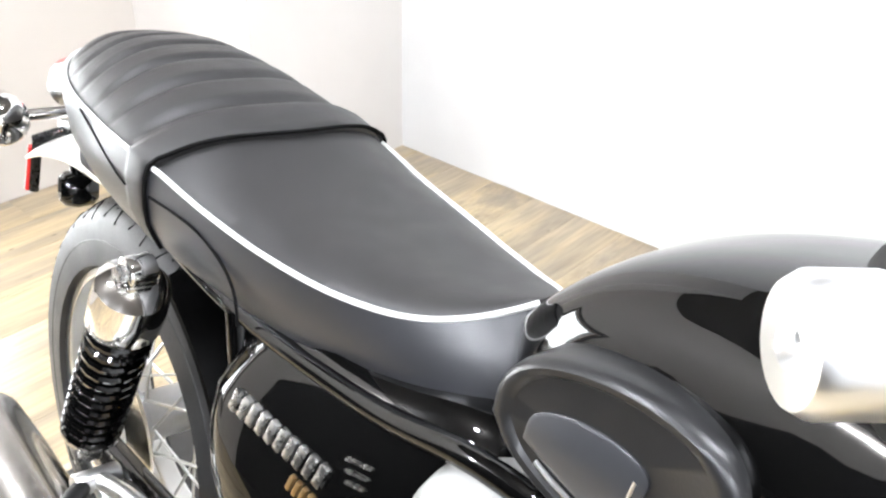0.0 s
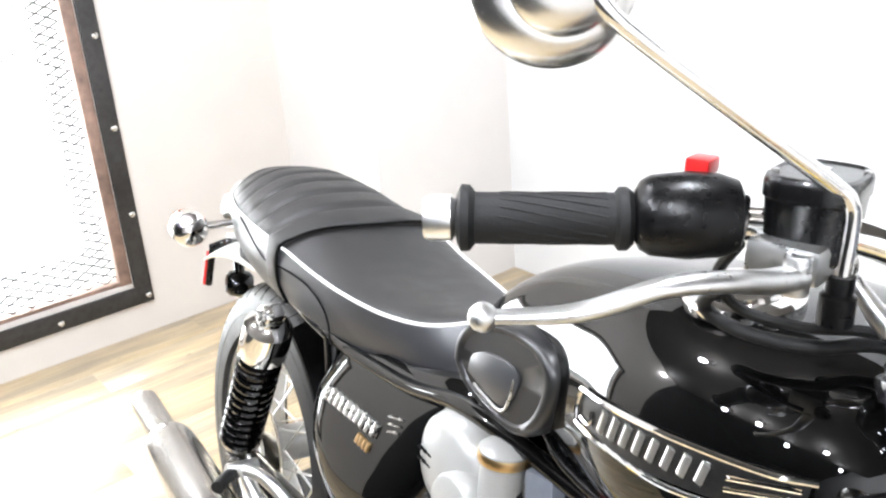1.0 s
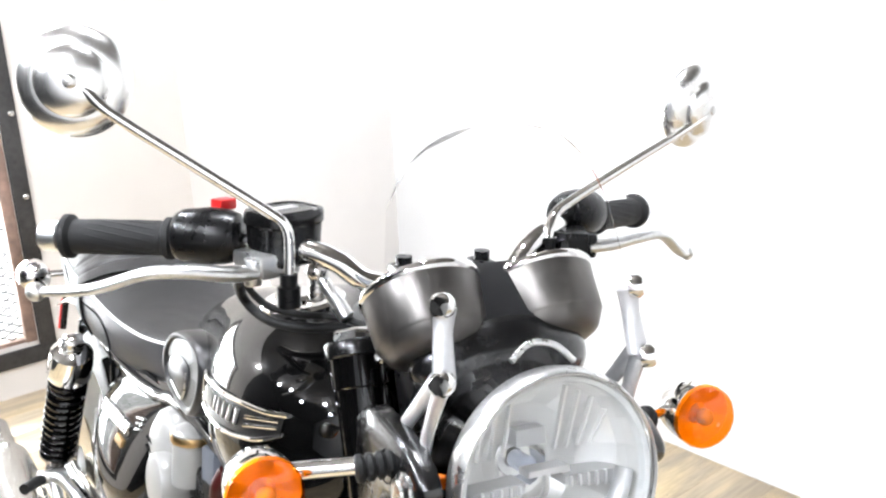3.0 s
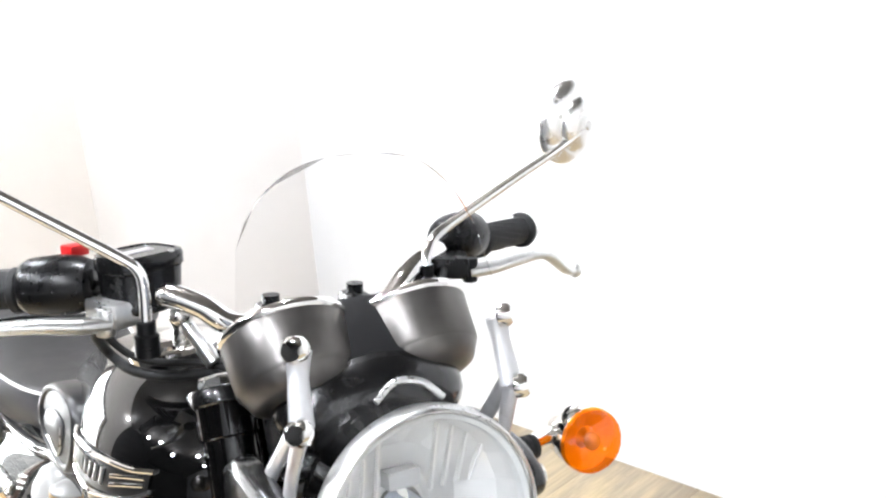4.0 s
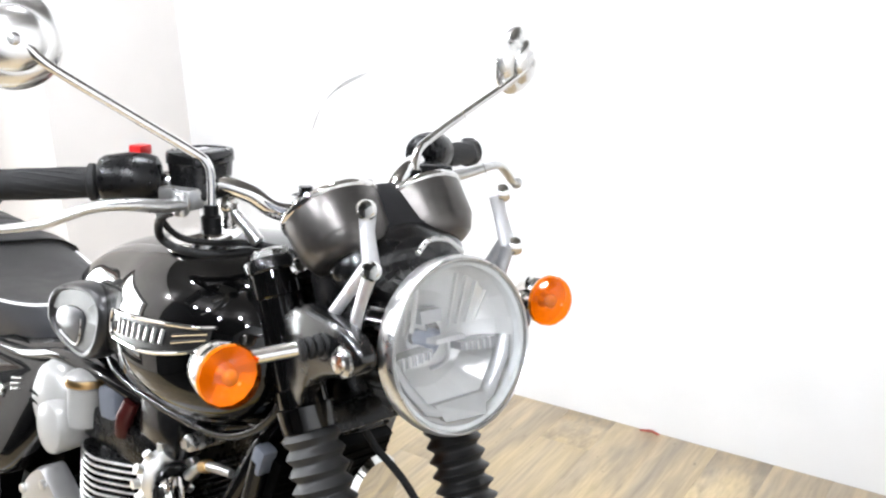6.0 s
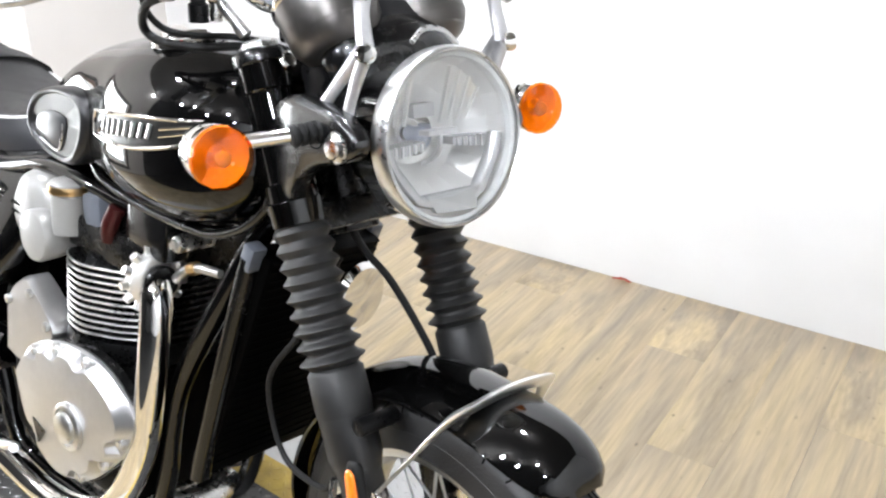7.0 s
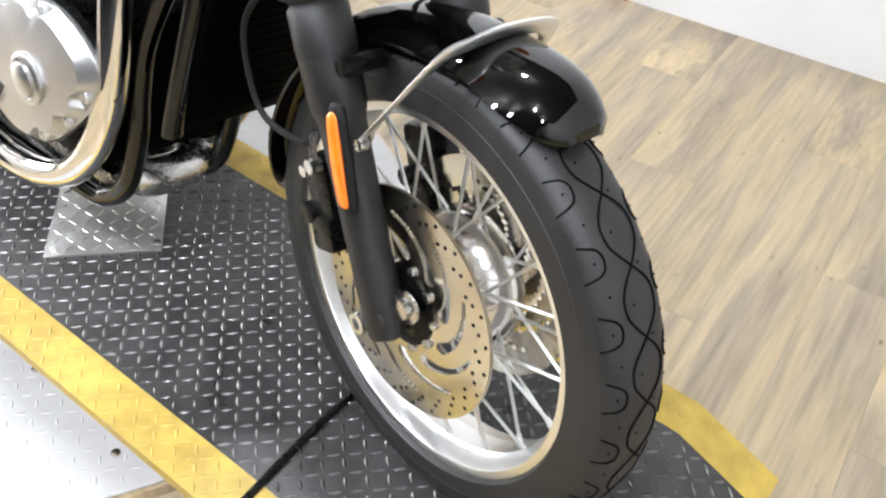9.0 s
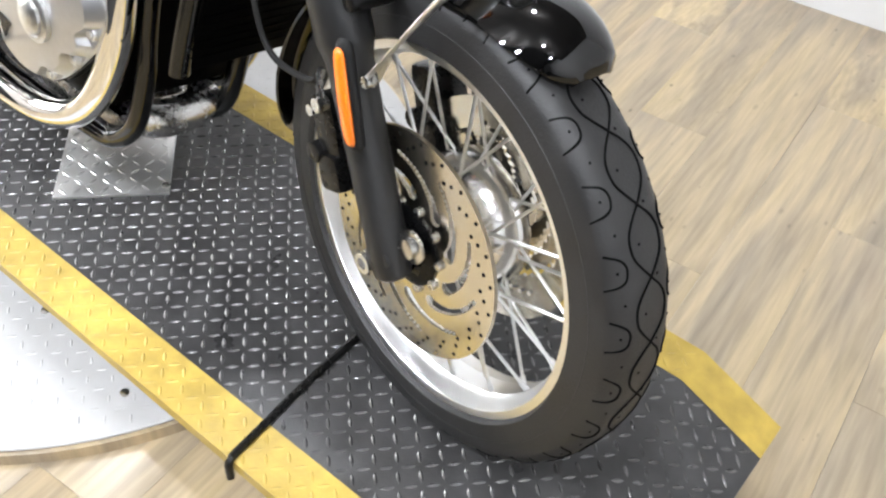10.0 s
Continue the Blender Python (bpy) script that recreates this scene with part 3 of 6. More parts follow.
# ---- wheels ----
def wheel(maker, name, cx, cz, R, half, rim_r, label, spokes, hub_half):
    """A wire wheel: tyre section, rim, hub and crossed spokes."""
    c = Vector((cx, 0, cz))
    side = R - rim_r
    prof = []
    for i in range(25):
        a = math.pi * (i / 24 - 0.5)
        y = half * math.sin(a)
        prof.append((y, rim_r + side * (1 - (1 - math.cos(a)) ** 1.25 * 0.62) if abs(a) < 1.25 else rim_r + side * 0.34 * (math.pi / 2 - abs(a)) / 0.32 + 0.002))
    prof = [(-half * 0.72, rim_r - 0.006)] + prof + [(half * 0.72, rim_r - 0.006)]
    rim = maker(name, lathe([(y + 0.1, r) for y, r in ((-half * 0.78, rim_r + 0.006), (-half * 0.84, rim_r + 0.001), (-half * 0.87, rim_r - 0.004), (-half * 0.85, rim_r - 0.0125), (-half * 0.79, rim_r - 0.0145), (-half * 0.5, rim_r - 0.015), (-half * 0.3, rim_r - 0.024), (half * 0.3, rim_r - 0.024),
                       (half * 0.5, rim_r - 0.015), (half * 0.79, rim_r - 0.0145), (half * 0.85, rim_r - 0.0125), (half * 0.87, rim_r - 0.004), (half * 0.84, rim_r + 0.001), (half * 0.78, rim_r + 0.006), (half * 0.6, rim_r - 0.001), (-half * 0.6, rim_r - 0.001), (-half * 0.78, rim_r + 0.006))], c - Vector((0, 0.1, 0)), c, 72, False), RIM, label)
    part("tyre", lathe([(y + 0.1, r) for y, r in prof], c - Vector((0, 0.1, 0)), c, 96, False), TYRE, rim, "black tyre with shallow grooves", angle=60)
    for s in (-1, 1):
        part("sidewall_rib", lathe([(0.1 + s * (half * 0.935) - 0.001, rim_r + side * 0.38), (0.1 + s * (half * 0.965), rim_r + side * 0.4), (0.1 + s * (half * 0.94) + 0.001, rim_r + side * 0.43)], c - Vector((0, 0.1, 0)), c, 72, False), TYRE, rim)
    part("hub", lathe([(0.1 - hub_half, 0.03), (0.1 - hub_half, 0.052), (0.1 - hub_half + 0.008, 0.054), (0.1 - hub_half + 0.014, 0.036), (0.1 + hub_half - 0.014, 0.036), (0.1 + hub_half - 0.008, 0.054), (0.1 + hub_half, 0.052), (0.1 + hub_half, 0.03)],
               c - Vector((0, 0.1, 0)), c, 40), CAST, rim, "silver hub")
    for i in range(spokes):
        a = 2 * math.pi * (i + 0.5) / spokes
        s = 1 if i % 2 else -1
        lean = 0.75 if (i // 2) % 2 else -0.75
        h = c + Vector((math.cos(a + lean) * 0.047, s * (hub_half - 0.006), math.sin(a + lean) * 0.047))
        e = c + Vector((math.cos(a) * (rim_r - 0.02), s * 0.012, math.sin(a) * (rim_r - 0.02)))
        part("spoke", join(rod(h, e, 0.0023, 6), rod(e - (e - h).normalized() * 0.016, e, 0.0038, 6)), RIM, rim)
    return rim, prof


FT = 0.0525
fwheel, fprof = wheel(front, "front_wheel", AXLE.x, AXLE.z, 0.319, FT, 0.25, "wire-spoked front wheel with a polished rim", 36, 0.045)


def tread(rim, prof, c, half, per, start):
    """Waved centre grooves, shoulder hooks and dots cut into a tyre."""
    ys, rs = [p[0] for p in prof[3:-3]], [p[1] for p in prof[3:-3]]

    def on_tyre(a, y, lift=0.0004):
        r = float(np.interp(y, ys, rs)) + lift
        return c + Vector((math.cos(a) * r, y, math.sin(a) * r))

    geo, q = [], half / 0.0525
    for k in range(per):
        a0, da = radians(start) + 2 * math.pi * k / per, 2 * math.pi / per
        for s in (1, -1):
            wave = [(0.0, 0.0), (0.2, 0.013), (0.36, 0.02), (0.6, 0.021), (0.8, 0.014), (1.0, 0.0)]
            if k % 2:
                wave = [(u, -w) for u, w in wave]
            geo.append(tube([on_tyre(a0 + u * da, s * w * q) for u, w in wave], 0.0014, 5, 4))
            o = 0.5 if s > 0 else 0
            hook = [(-0.04, 0.0475), (0.0, 0.038), (0.06, 0.0315), (0.15, 0.029), (0.27, 0.029), (0.38, 0.034), (0.47, 0.0455)]
            geo.append(tube([on_tyre(a0 + (u + o) * da, s * w * q) for u, w in hook], 0.0014, 5, 3))
            for u, w in ((0.2, 0.037), (0.72, 0.033), (0.5, 0.01)):
                geo.append(rod(on_tyre(a0 + (u + o) * da, s * w * q, -0.001), on_tyre(a0 + (u + o) * da, s * w * q, 0.0004), 0.0017, 6))
    tagged(part("tread_groove", join(*geo), GROOVE, rim, "dark tread grooves"), kind="stuff")


tread(fwheel, fprof, AXLE, FT, 26, 52.7)


def slotted(c, thick, r0, r1, na, nr):
    """A flat disc pierced by ten swept teardrop slots."""
    lines = []
    for k in range(10):
        a = radians(23 + 36 * k)
        for j in range(49):
            t = j / 48
            ang, r = a + 0.85 * t, 0.0755 + 0.046 * t ** 0.9
            lines.append((r * math.cos(ang), r * math.sin(ang), 0.0032 + 0.0052 * (1 - t) ** 2.2))
    L = np.array(lines)
    A = (np.arange(na) + 0.5) * 2 * math.pi / na
    Rm = r0 + (np.arange(nr) + 0.5) * (r1 - r0) / nr
    X, Z = np.outer(Rm, np.cos(A)), np.outer(Rm, np.sin(A))
    gap = np.min(np.hypot(X[..., None] - L[:, 0], Z[..., None] - L[:, 1]) - L[:, 2], axis=2)
    keep = gap > 0
    V = [(c.x + r * math.cos(t), c.y + h, c.z + r * math.sin(t)) for h in (0, thick) for r in np.linspace(r0, r1, nr + 1) for t in np.arange(na) * 2 * math.pi / na]
    at = lambda h, i, j: (h * (nr + 1) + i) * na + j % na
    F = []
    for i in range(nr):
        for j in range(na):
            if not keep[i, j]:
                continue
            F += [(at(0, i, j), at(0, i + 1, j), at(0, i + 1, j + 1), at(0, i, j + 1)), (at(1, i, j), at(1, i, j + 1), at(1, i + 1, j + 1), at(1, i + 1, j))]
            for di, dj, p, q in ((-1, 0, (i, j), (i, j + 1)), (1, 0, (i + 1, j), (i + 1, j + 1)), (0, -1, (i, j), (i + 1, j)), (0, 1, (i, j + 1), (i + 1, j + 1))):
                if not (0 <= i + di < nr) or not keep[i + di, (j + dj) % na]:
                    F.append((at(0, *p), at(0, *q), at(1, *q), at(1, *p)))
    return V, F


def brake_disc(s):
    y = s * 0.066
    ring = slotted(AXLE + Vector((0, y - 0.0025, 0)), 0.005, 0.046, 0.154, 432 if s < 0 else 180, 40 if s < 0 else 18)
    d = part("brake_disc", ring, DISC, fwheel, "drilled tan steel brake disc")
    part("carrier", lathe([(0, 0.03), (0, 0.054), (0.004, 0.054), (0.009, 0.046), (0.012, 0.03)], AXLE + Vector((0, y + s * 0.001, 0)), AXLE + Vector((0, y + s, 0)), 40), SATIN, d, "black disc carrier")
    holes = [], []
    for k in range(24):
        a = 2 * math.pi * k / 24
        for r, da in ((0.147, 0), (0.137, 0.09), (0.13, 0.17)):
            p = AXLE + Vector((math.cos(a + da) * r, y + s * 0.0022, math.sin(a + da) * r))
            holes = join(holes, rod(p, p + Vector((0, s * 0.0008, 0)), 0.0026, 8))
    tagged(part("disc_perforation", holes, GROOVE, d), kind="stuff")
    for k in range(10):
        a = radians(8 + 36 * k)
        p = AXLE + Vector((math.cos(a) * 0.0575, y + s * 0.002, math.sin(a) * 0.0575))
        part("rivet", rod(p, p + Vector((0, s * 0.006, 0)), 0.0065, 12, 0.002), STEEL, d)


for s in (-1, 1):
    brake_disc(s)
part("drum_cover", lathe([(0, 0.03), (0.003, 0.086), (0.008, 0.094), (0.016, 0.096), (0.032, 0.092), (0.05, 0.082), (0.064, 0.068), (0.074, 0.05), (0.08, 0.034)], AXLE + Vector((0, 0.056, 0)), AXLE - Vector((0, 1, 0)), 56), POLISHED, fwheel, "polished hub shell")

# ---- fork ----
for s in (-1, 1):
    y = s * 0.1
    low = front("fork_leg", join(lathe([(0, 0.017), (0.004, 0.023), (0.02, 0.0255), (0.09, 0.0258), (0.2, 0.0268), (0.27, 0.0278), (0.282, 0.031), (0.29, 0.0335), (0.345, 0.034)], along(0.29, y), along(2, y), 36),
                                 rod(AXLE + Vector((0.0, y - s * 0.035, 0.0)), AXLE + Vector((0.0, y + s * 0.02, 0.0)), 0.021, 28, 0.004), tube([AXLE + Vector((0, y + s * 0.005, 0)), AXLE + Vector((-0.02, y + s * 0.005, -0.02))], [0.021, 0.017], 20, 3)), FORK, "satin black fork slider")
    part("axle_cap", lathe([(0, 0.022), (0.004, 0.022), (0.005, 0.014), (0.012, 0.013), (0.014, 0.005)], AXLE + Vector((0.03, y - s * 0.01, 0.028)), AXLE + Vector((0.03, y + s, 0.028)), 24), STEEL, low, "steel axle end")
    pin = AXLE + Vector((-0.02, y + s * 0.01, -0.02))
    part("pinch_bolt", lathe([(0, 0.014), (0.016, 0.014), (0.016, 0.008), (0.01, 0.007)], pin, pin + Vector((0, s, 0)), 20), STEEL, low)
    prof = [(0, 0.0345), (0.012, 0.0355), (0.052, 0.0345), (0.056, 0.031)]
    for k in range(9):
        h = 0.058 + k * 0.0195
        w = 0.0405 - 0.0006 * k
        prof += [(h, 0.0295), (h + 0.004, 0.0335), (h + 0.0065, w - 0.0014), (h + 0.0085, w), (h + 0.0105, w - 0.0014), (h + 0.0135, 0.0335), (h + 0.0175, 0.0295)]
    prof += [(0.237, 0.031), (0.25, 0.031)]
    front("fork_gaiter", lathe(prof, along(0.602, y), along(2, y), 36), GAITER, "ribbed black rubber fork gaiter", 48)
    up = front("fork_tube", lathe([(0, 0.03), (0.03, 0.031), (0.05, 0.031), (0.052, 0.0275), (0.16, 0.0275), (0.162, 0.03), (0.2, 0.03)], along(0.812, y), along(2, y), 32), PAINT, "glossy black fork shroud")
    part("top_cap", lathe([(0, 0.0315), (0.002, 0.0335), (0.014, 0.034), (0.017, 0.032), (0.018, 0.026)], along(0.986, y), along(2, y), 28), GLOSS, up, "black top clamp")
    part("cap_nut", lathe([(0, 0.025), (0.008, 0.025), (0.011, 0.021), (0.012, 0.012), (0.010, 0.01)], along(1.002, y), along(2, y), 6), STEEL, up, "steel cap nut")
    part("yoke_bolt", lathe([(0, 0.011), (0.006, 0.011), (0.008, 0.008), (0.006, 0.005)], along(0.985, s * 0.082, 0.024), along(0.985, s * 0.082, 1.0), 16), CHROME, up, "chrome pinch bolt")
    part("clamp", lathe([(0, 0.033), (0.028, 0.035), (0.03, 0.031)], along(0.812, y), along(2, y), 28), PAINT, up, "black clamp band")
    # headlamp ear with the indicator
    o = [(1.196, 0.952), (1.23, 0.972), (1.27, 0.974), (1.32, 0.971), (1.35, 0.958), (1.36, 0.942), (1.342, 0.923), (1.285, 0.903), (1.25, 0.878), (1.228, 0.845), (1.205, 0.86), (1.198, 0.9)]
    ear = front("lamp_ear", pad(o, [(1.0, y + s * 0.004), (1.0, y + s * 0.016), (0.975, y + s * 0.0205), (0.92, y + s * 0.0235), (0.75, y + s * 0.026), (0.4, y + s * 0.0275), (0.1, y + s * 0.028)], 4), EAR, "black pressed headlamp bracket")
    part("ear_hole", lathe([(0, 0.016), (0.003, 0.015), (0.001, 0.012)], (1.292, y + s * 0.0255, 0.942), (1.292, s * 2, 0.942), 20), GROOVE, ear, "dark grommet")
    part("ear_bolt", lathe([(0, 0.017), (0.006, 0.017), (0.009, 0.012), (0.012, 0.011), (0.014, 0.002)], (1.33, s * 0.122, 0.937), (1.33, s * 2, 0.937), 20), STEEL, ear, "domed steel bolt")
    stalk = front("indicator", join(lathe([(0, 0.004), (0.002, 0.02), (0.012, 0.029), (0.028, 0.0322), (0.04, 0.0328), (0.044, 0.0322), (0.03, 0.031)], (1.232, s * 0.231, 0.929), (2.232, s * 0.231, 0.929), 36), rod((1.255, s * 0.208, 0.934), (1.296, s * 0.12, 0.947), 0.0085, 16)), CHROME, "amber indicator on a chrome stalk")
    part("lens", lathe([(-0.002, 0.0335), (0.006, 0.0338), (0.013, 0.032), (0.02, 0.0265), (0.0245, 0.017), (0.0265, 0.002)], (1.277, s * 0.231, 0.929), (2.277, s * 0.231, 0.929), 20, False), AMBER, stalk, "amber faceted lens", angle=6)
    part("lamp_core", lathe([(0.002, 0.003), (-0.006, 0.012), (-0.002, 0.021), (0.0025, 0.0325), (-0.003, 0.0333)], (1.277, s * 0.231, 0.929), (2.277, s * 0.231, 0.929), 14, False), AMBER_CORE, stalk, "faceted reflector", angle=8)
    part("lamp_bulb", ball((1.283, s * 0.231, 0.929), 0.009, 14), GUIDE, stalk, "pale bulb")
    prof = []
    for k in range(5):
        prof += [(k * 0.009, 0.0095), (k * 0.009 + 0.002, 0.0125), (k * 0.009 + 0.006, 0.0125)]
    part("boot", lathe(prof + [(0.05, 0.014)], (1.289, s * 0.155, 0.943), (1.3, s * 0.1, 0.949), 16), RUBBER, stalk, "ribbed rubber boot", angle=25)

front("lower_yoke", join(block(tuple(along(0.815, 0, -0.02)), (0.085, 0.2, 0.035), 0.008, (0, math.degrees(-RAKE), 0))), ENGINE_BLACK, "black lower fork yoke")
front("top_yoke", join(block(tuple(along(0.982, 0, -0.02)), (0.09, 0.21, 0.025), 0.008, (0, math.degrees(-RAKE), 0))), ENGINE_BLACK, "black top fork yoke")
body("steering_head", rod((1.192, 0, 0.775), (1.1, 0, 0.97), 0.035, 24, 0.004), ENGINE_BLACK, "black frame headstock")

# ---- fork side reflector, caliper, hoses ----
rb = front("side_reflector", tube([(1.38, -0.13, 0.578), (1.383, -0.132, 0.57), (1.4, -0.133, 0.52), (1.415, -0.133, 0.47), (1.418, -0.132, 0.462)], [0.008, 0.013, 0.0145, 0.013, 0.008], 16, 6, True, 0.6, (0, 1, 0)), RUBBER, "amber side reflector in a black holder")
part("reflector", tube([(1.3815, -0.1375, 0.5715), (1.3845, -0.14, 0.562), (1.399, -0.142, 0.52), (1.4125, -0.1415, 0.477), (1.4155, -0.1395, 0.468)], [0.005, 0.0095, 0.0108, 0.0095, 0.005], 16, 6, True, 0.5, (0, 1, 0)), ORANGE_BACK, rb, "amber reflector")
for s in (-1, 1):
    y = s * 0.078
    cal = front("brake_caliper", join(block((1.318, y, 0.41), (0.05, 0.06, 0.11), 0.012, (0, -20, 0)), block((1.335, y, 0.37), (0.045, 0.075, 0.05), 0.01, (0, -20, 0)), rod((1.305, y - 0.04, 0.385), (1.305, y + 0.04, 0.385), 0.014, 16, 0.003)), ENGINE_BLACK, "black brake caliper")
    part("caliper_bolt", rod((1.3, y + s * 0.028, 0.445), (1.3, y + s * 0.042, 0.445), 0.008, 6), STEEL, cal)
    part("banjo", join(rod((1.318, y + s * 0.03, 0.462), (1.318, y + s * 0.046, 0.462), 0.009, 14), tube([(1.318, y + s * 0.036, 0.465), (1.312, y + s * 0.036, 0.48), (1.306, y + s * 0.03, 0.5)], 0.005, 8)), STEEL, cal, "steel hose union")
front("brake_hose", tube([(1.306, -0.108, 0.5), (1.283, -0.11, 0.475), (1.201, -0.11, 0.468), (1.162, -0.11, 0.515), (1.16, -0.11, 0.585), (1.222, -0.1, 0.672), (1.245, -0.06, 0.77)], 0.0042, 8, 8), RUBBER, "black brake hose")
front("brake_hose", tube([(1.19, -0.01, 0.79), (1.2, 0.01, 0.748), (1.243, 0.025, 0.712), (1.3, 0.045, 0.635), (1.31, 0.06, 0.58), (1.32, 0.085, 0.5)], 0.005, 8, 8), RUBBER, "black brake hose")

# ---- front mudguard ----
FR, A0, A1 = 0.352, radians(61.5), radians(185)


def guard_tip(a):
    """How far the guard has lifted off the tyre towards its front end."""
    return max(0.0, min(1.0, (radians(92) - a) / radians(28))) ** 1.3


loops = []
for i in range(49):
    a = A0 + (A1 - A0) * i / 48
    end = min(1.0, min(i / 6, (48 - i) / 8) + 0.01)
    tip = guard_tip(a)
    wide = 0.066 * ((0.32 if i < 9 else 0.45) + (0.68 if i < 9 else 0.55) * math.sqrt(max(0.0, 1 - (1 - end) ** 2)))
    outer, inner = [], []
    for k in range(13):
        b = -1 + 2 * k / 12
        r = FR + 0.026 * tip - (0.03 + 0.012 * tip) * abs(b) ** 2.4 - (0.04 * (1 - b * b) * (1 - end) ** 3 if i < 9 else 0.004 * (1 - end) ** 2)
        outer.append(AXLE + Vector((math.cos(a) * r, b * wide, math.sin(a) * r)))
        inner.append(AXLE + Vector((math.cos(a) * (r - 0.003), b * wide * 0.97, math.sin(a) * (r - 0.003))))
    loops.append(outer + inner[::-1])
guard = front("front_mudguard", rings(loops), PAINT, "glossy black front mudguard", 50)


def over_guard(a, b, lift):
    r = FR + 0.026 * guard_tip(a) - (0.03 + 0.012 * guard_tip(a)) * abs(b) ** 2.4 + lift
    return AXLE + Vector((math.cos(a) * r, b * 0.064, math.sin(a) * r))


for s in (-1, 1):
    part("edge_bead", tube([over_guard(A0 + (A1 - A0) * k / 40, s * 0.985, -0.001) for k in range(6, 35)], 0.0028, 8, 1, False), PAINT, guard, "rolled edge")
SA = radians(84.6)
hoop = [(1.39, -0.108, 0.528), (1.437, -0.1, 0.597), (1.4645, -0.086, 0.643), (1.4775, -0.07, 0.6655)] + [(AXLE.x + math.cos(SA) * (0.3612 - 1.7 * y * y), y, AXLE.z + math.sin(SA) * (0.3612 - 1.7 * y * y)) for y in (-0.05, -0.025, 0, 0.025, 0.05)] + [(1.4775, 0.07, 0.6645), (1.4645, 0.084, 0.643), (1.437, 0.096, 0.59), (1.39, 0.108, 0.528)]
part("stay", tube(hoop, [0.0065, 0.0065, 0.009, 0.0145, 0.0155, 0.0158, 0.0158, 0.0158, 0.0155, 0.014, 0.009, 0.0065, 0.0065], 12, 6, True, 0.34), RIM, guard, "bare aluminium mudguard stay")
for s in (-1, 1):
    part("guard_bolt", rod((1.365, s * 0.06, 0.61), (1.365, s * 0.118, 0.61), 0.011, 16, 0.003), SATIN, guard)
    part("stay_bolt", rod((1.396, s * 0.1, 0.53), (1.396, s * 0.114, 0.53), 0.008, 14, 0.002), STEEL, guard)

# ---- headlamp ----
HC, HN = Vector((1.367, 0, 0.94)), Vector((math.cos(radians(9)), 0, math.sin(radians(9))))
shell = front("headlamp", lathe([(-0.125, 0.012), (-0.12, 0.04), (-0.105, 0.065), (-0.08, 0.083), (-0.05, 0.092), (-0.02, 0.0945), (-0.012, 0.0975), (0.0, 0.0985), (0.008, 0.0965), (0.010, 0.0945), (0.006, 0.0928), (-0.012, 0.0928), (-0.04, 0.0888), (-0.09, 0.06), (-0.1, 0.012)], HC, HC + HN, 64), CHROME, "large round chrome headlamp")
part("bezel", lathe([(-0.013, 0.0988), (-0.006, 0.1), (0.004, 0.0998), (0.0095, 0.0982), (0.011, 0.0965), (0.009, 0.0945)], HC, HC + HN, 64, False), ALU, shell, "broad bright lamp ring")
part("reflector", lathe([(-0.004, 0.0918), (-0.012, 0.0905), (-0.03, 0.083), (-0.045, 0.069), (-0.06, 0.056), (-0.072, 0.036), (-0.078, 0.01)], HC, HC + HN, 20, False), REFLECTOR, shell, "bright faceted reflector", angle=12)
hx = lambda u, v, d: tuple(HC + Vector((0, u, 0)) + Vector((-HN.z, 0, HN.x)) * v + HN * d)
part("lens", lathe([(0.003, 0.0945), (0.008, 0.0925), (0.0155, 0.072), (0.0195, 0.045), (0.022, 0.02), (0.0225, 0.001)], HC, HC + HN, 64, False), GLASS, shell, "clear domed lens").visible_shadow = False
part("lens_lip", lathe([(0.002, 0.094), (0.006, 0.0925), (0.0045, 0.0885), (-0.004, 0.0875), (-0.008, 0.0905)], HC, HC + HN, 64, False), GUIDE, shell, "pale inner lip of the lens")
for q in (-1, 1):
    part("reflector_bar", rings([[hx(q * 0.02, -0.003, d), hx(q * 0.08, -0.006, d), hx(q * 0.08, -0.021, d), hx(q * 0.02, -0.012, d)][::q] for d in (-0.045, -0.02)]), LAMP_GREY, shell, "grey ribbed divider")
    for k in range(5):
        part("divider_rib", rings([[hx(q * (0.026 + 0.009 * k + w), v, d) for w, v in ((-0.001, -0.005), (0.001, -0.005), (0.001, -0.014 - k * 0.001), (-0.001, -0.014 - k * 0.001))][::q] for d in (-0.021, -0.0175)]), SILVER, shell)
part("light_guide", tube([hx(-0.079, -0.004, -0.014), hx(-0.07, -0.028, -0.012), hx(-0.05, -0.056, -0.01), hx(-0.034, -0.068, -0.008), hx(0.034, -0.068, -0.008), hx(0.05, -0.056, -0.01), hx(0.07, -0.028, -0.012), hx(0.079, -0.004, -0.014)], 0.0095, 10, 2, True, 0.6), LAMP_GREY, shell, "grey curved light guide")
part("lower_shield", rings([[hx(-0.036, -0.06, d), hx(0.036, -0.06, d), hx(0.027, -0.082, d + 0.012), hx(-0.027, -0.08, d + 0.006)] for d in (-0.012, -0.003)]), LAMP_GREY, shell, "grey lower shield")
cup = part("reflector_cup", lathe([(-0.014, 0.009), (-0.01, 0.018), (0.0, 0.0235), (0.004, 0.025), (0.001, 0.0265)], hx(0, 0, -0.066), hx(0, 0, 1), 28, False), CHROME, shell, "chrome bulb cup")
part("bulb", join(ball(hx(0, 0, -0.052), 0.0092, 16), rod(hx(0, 0, -0.074), hx(0, 0, -0.052), 0.0088, 16)), COOL_BULB, cup, "blue-tinted bulb")
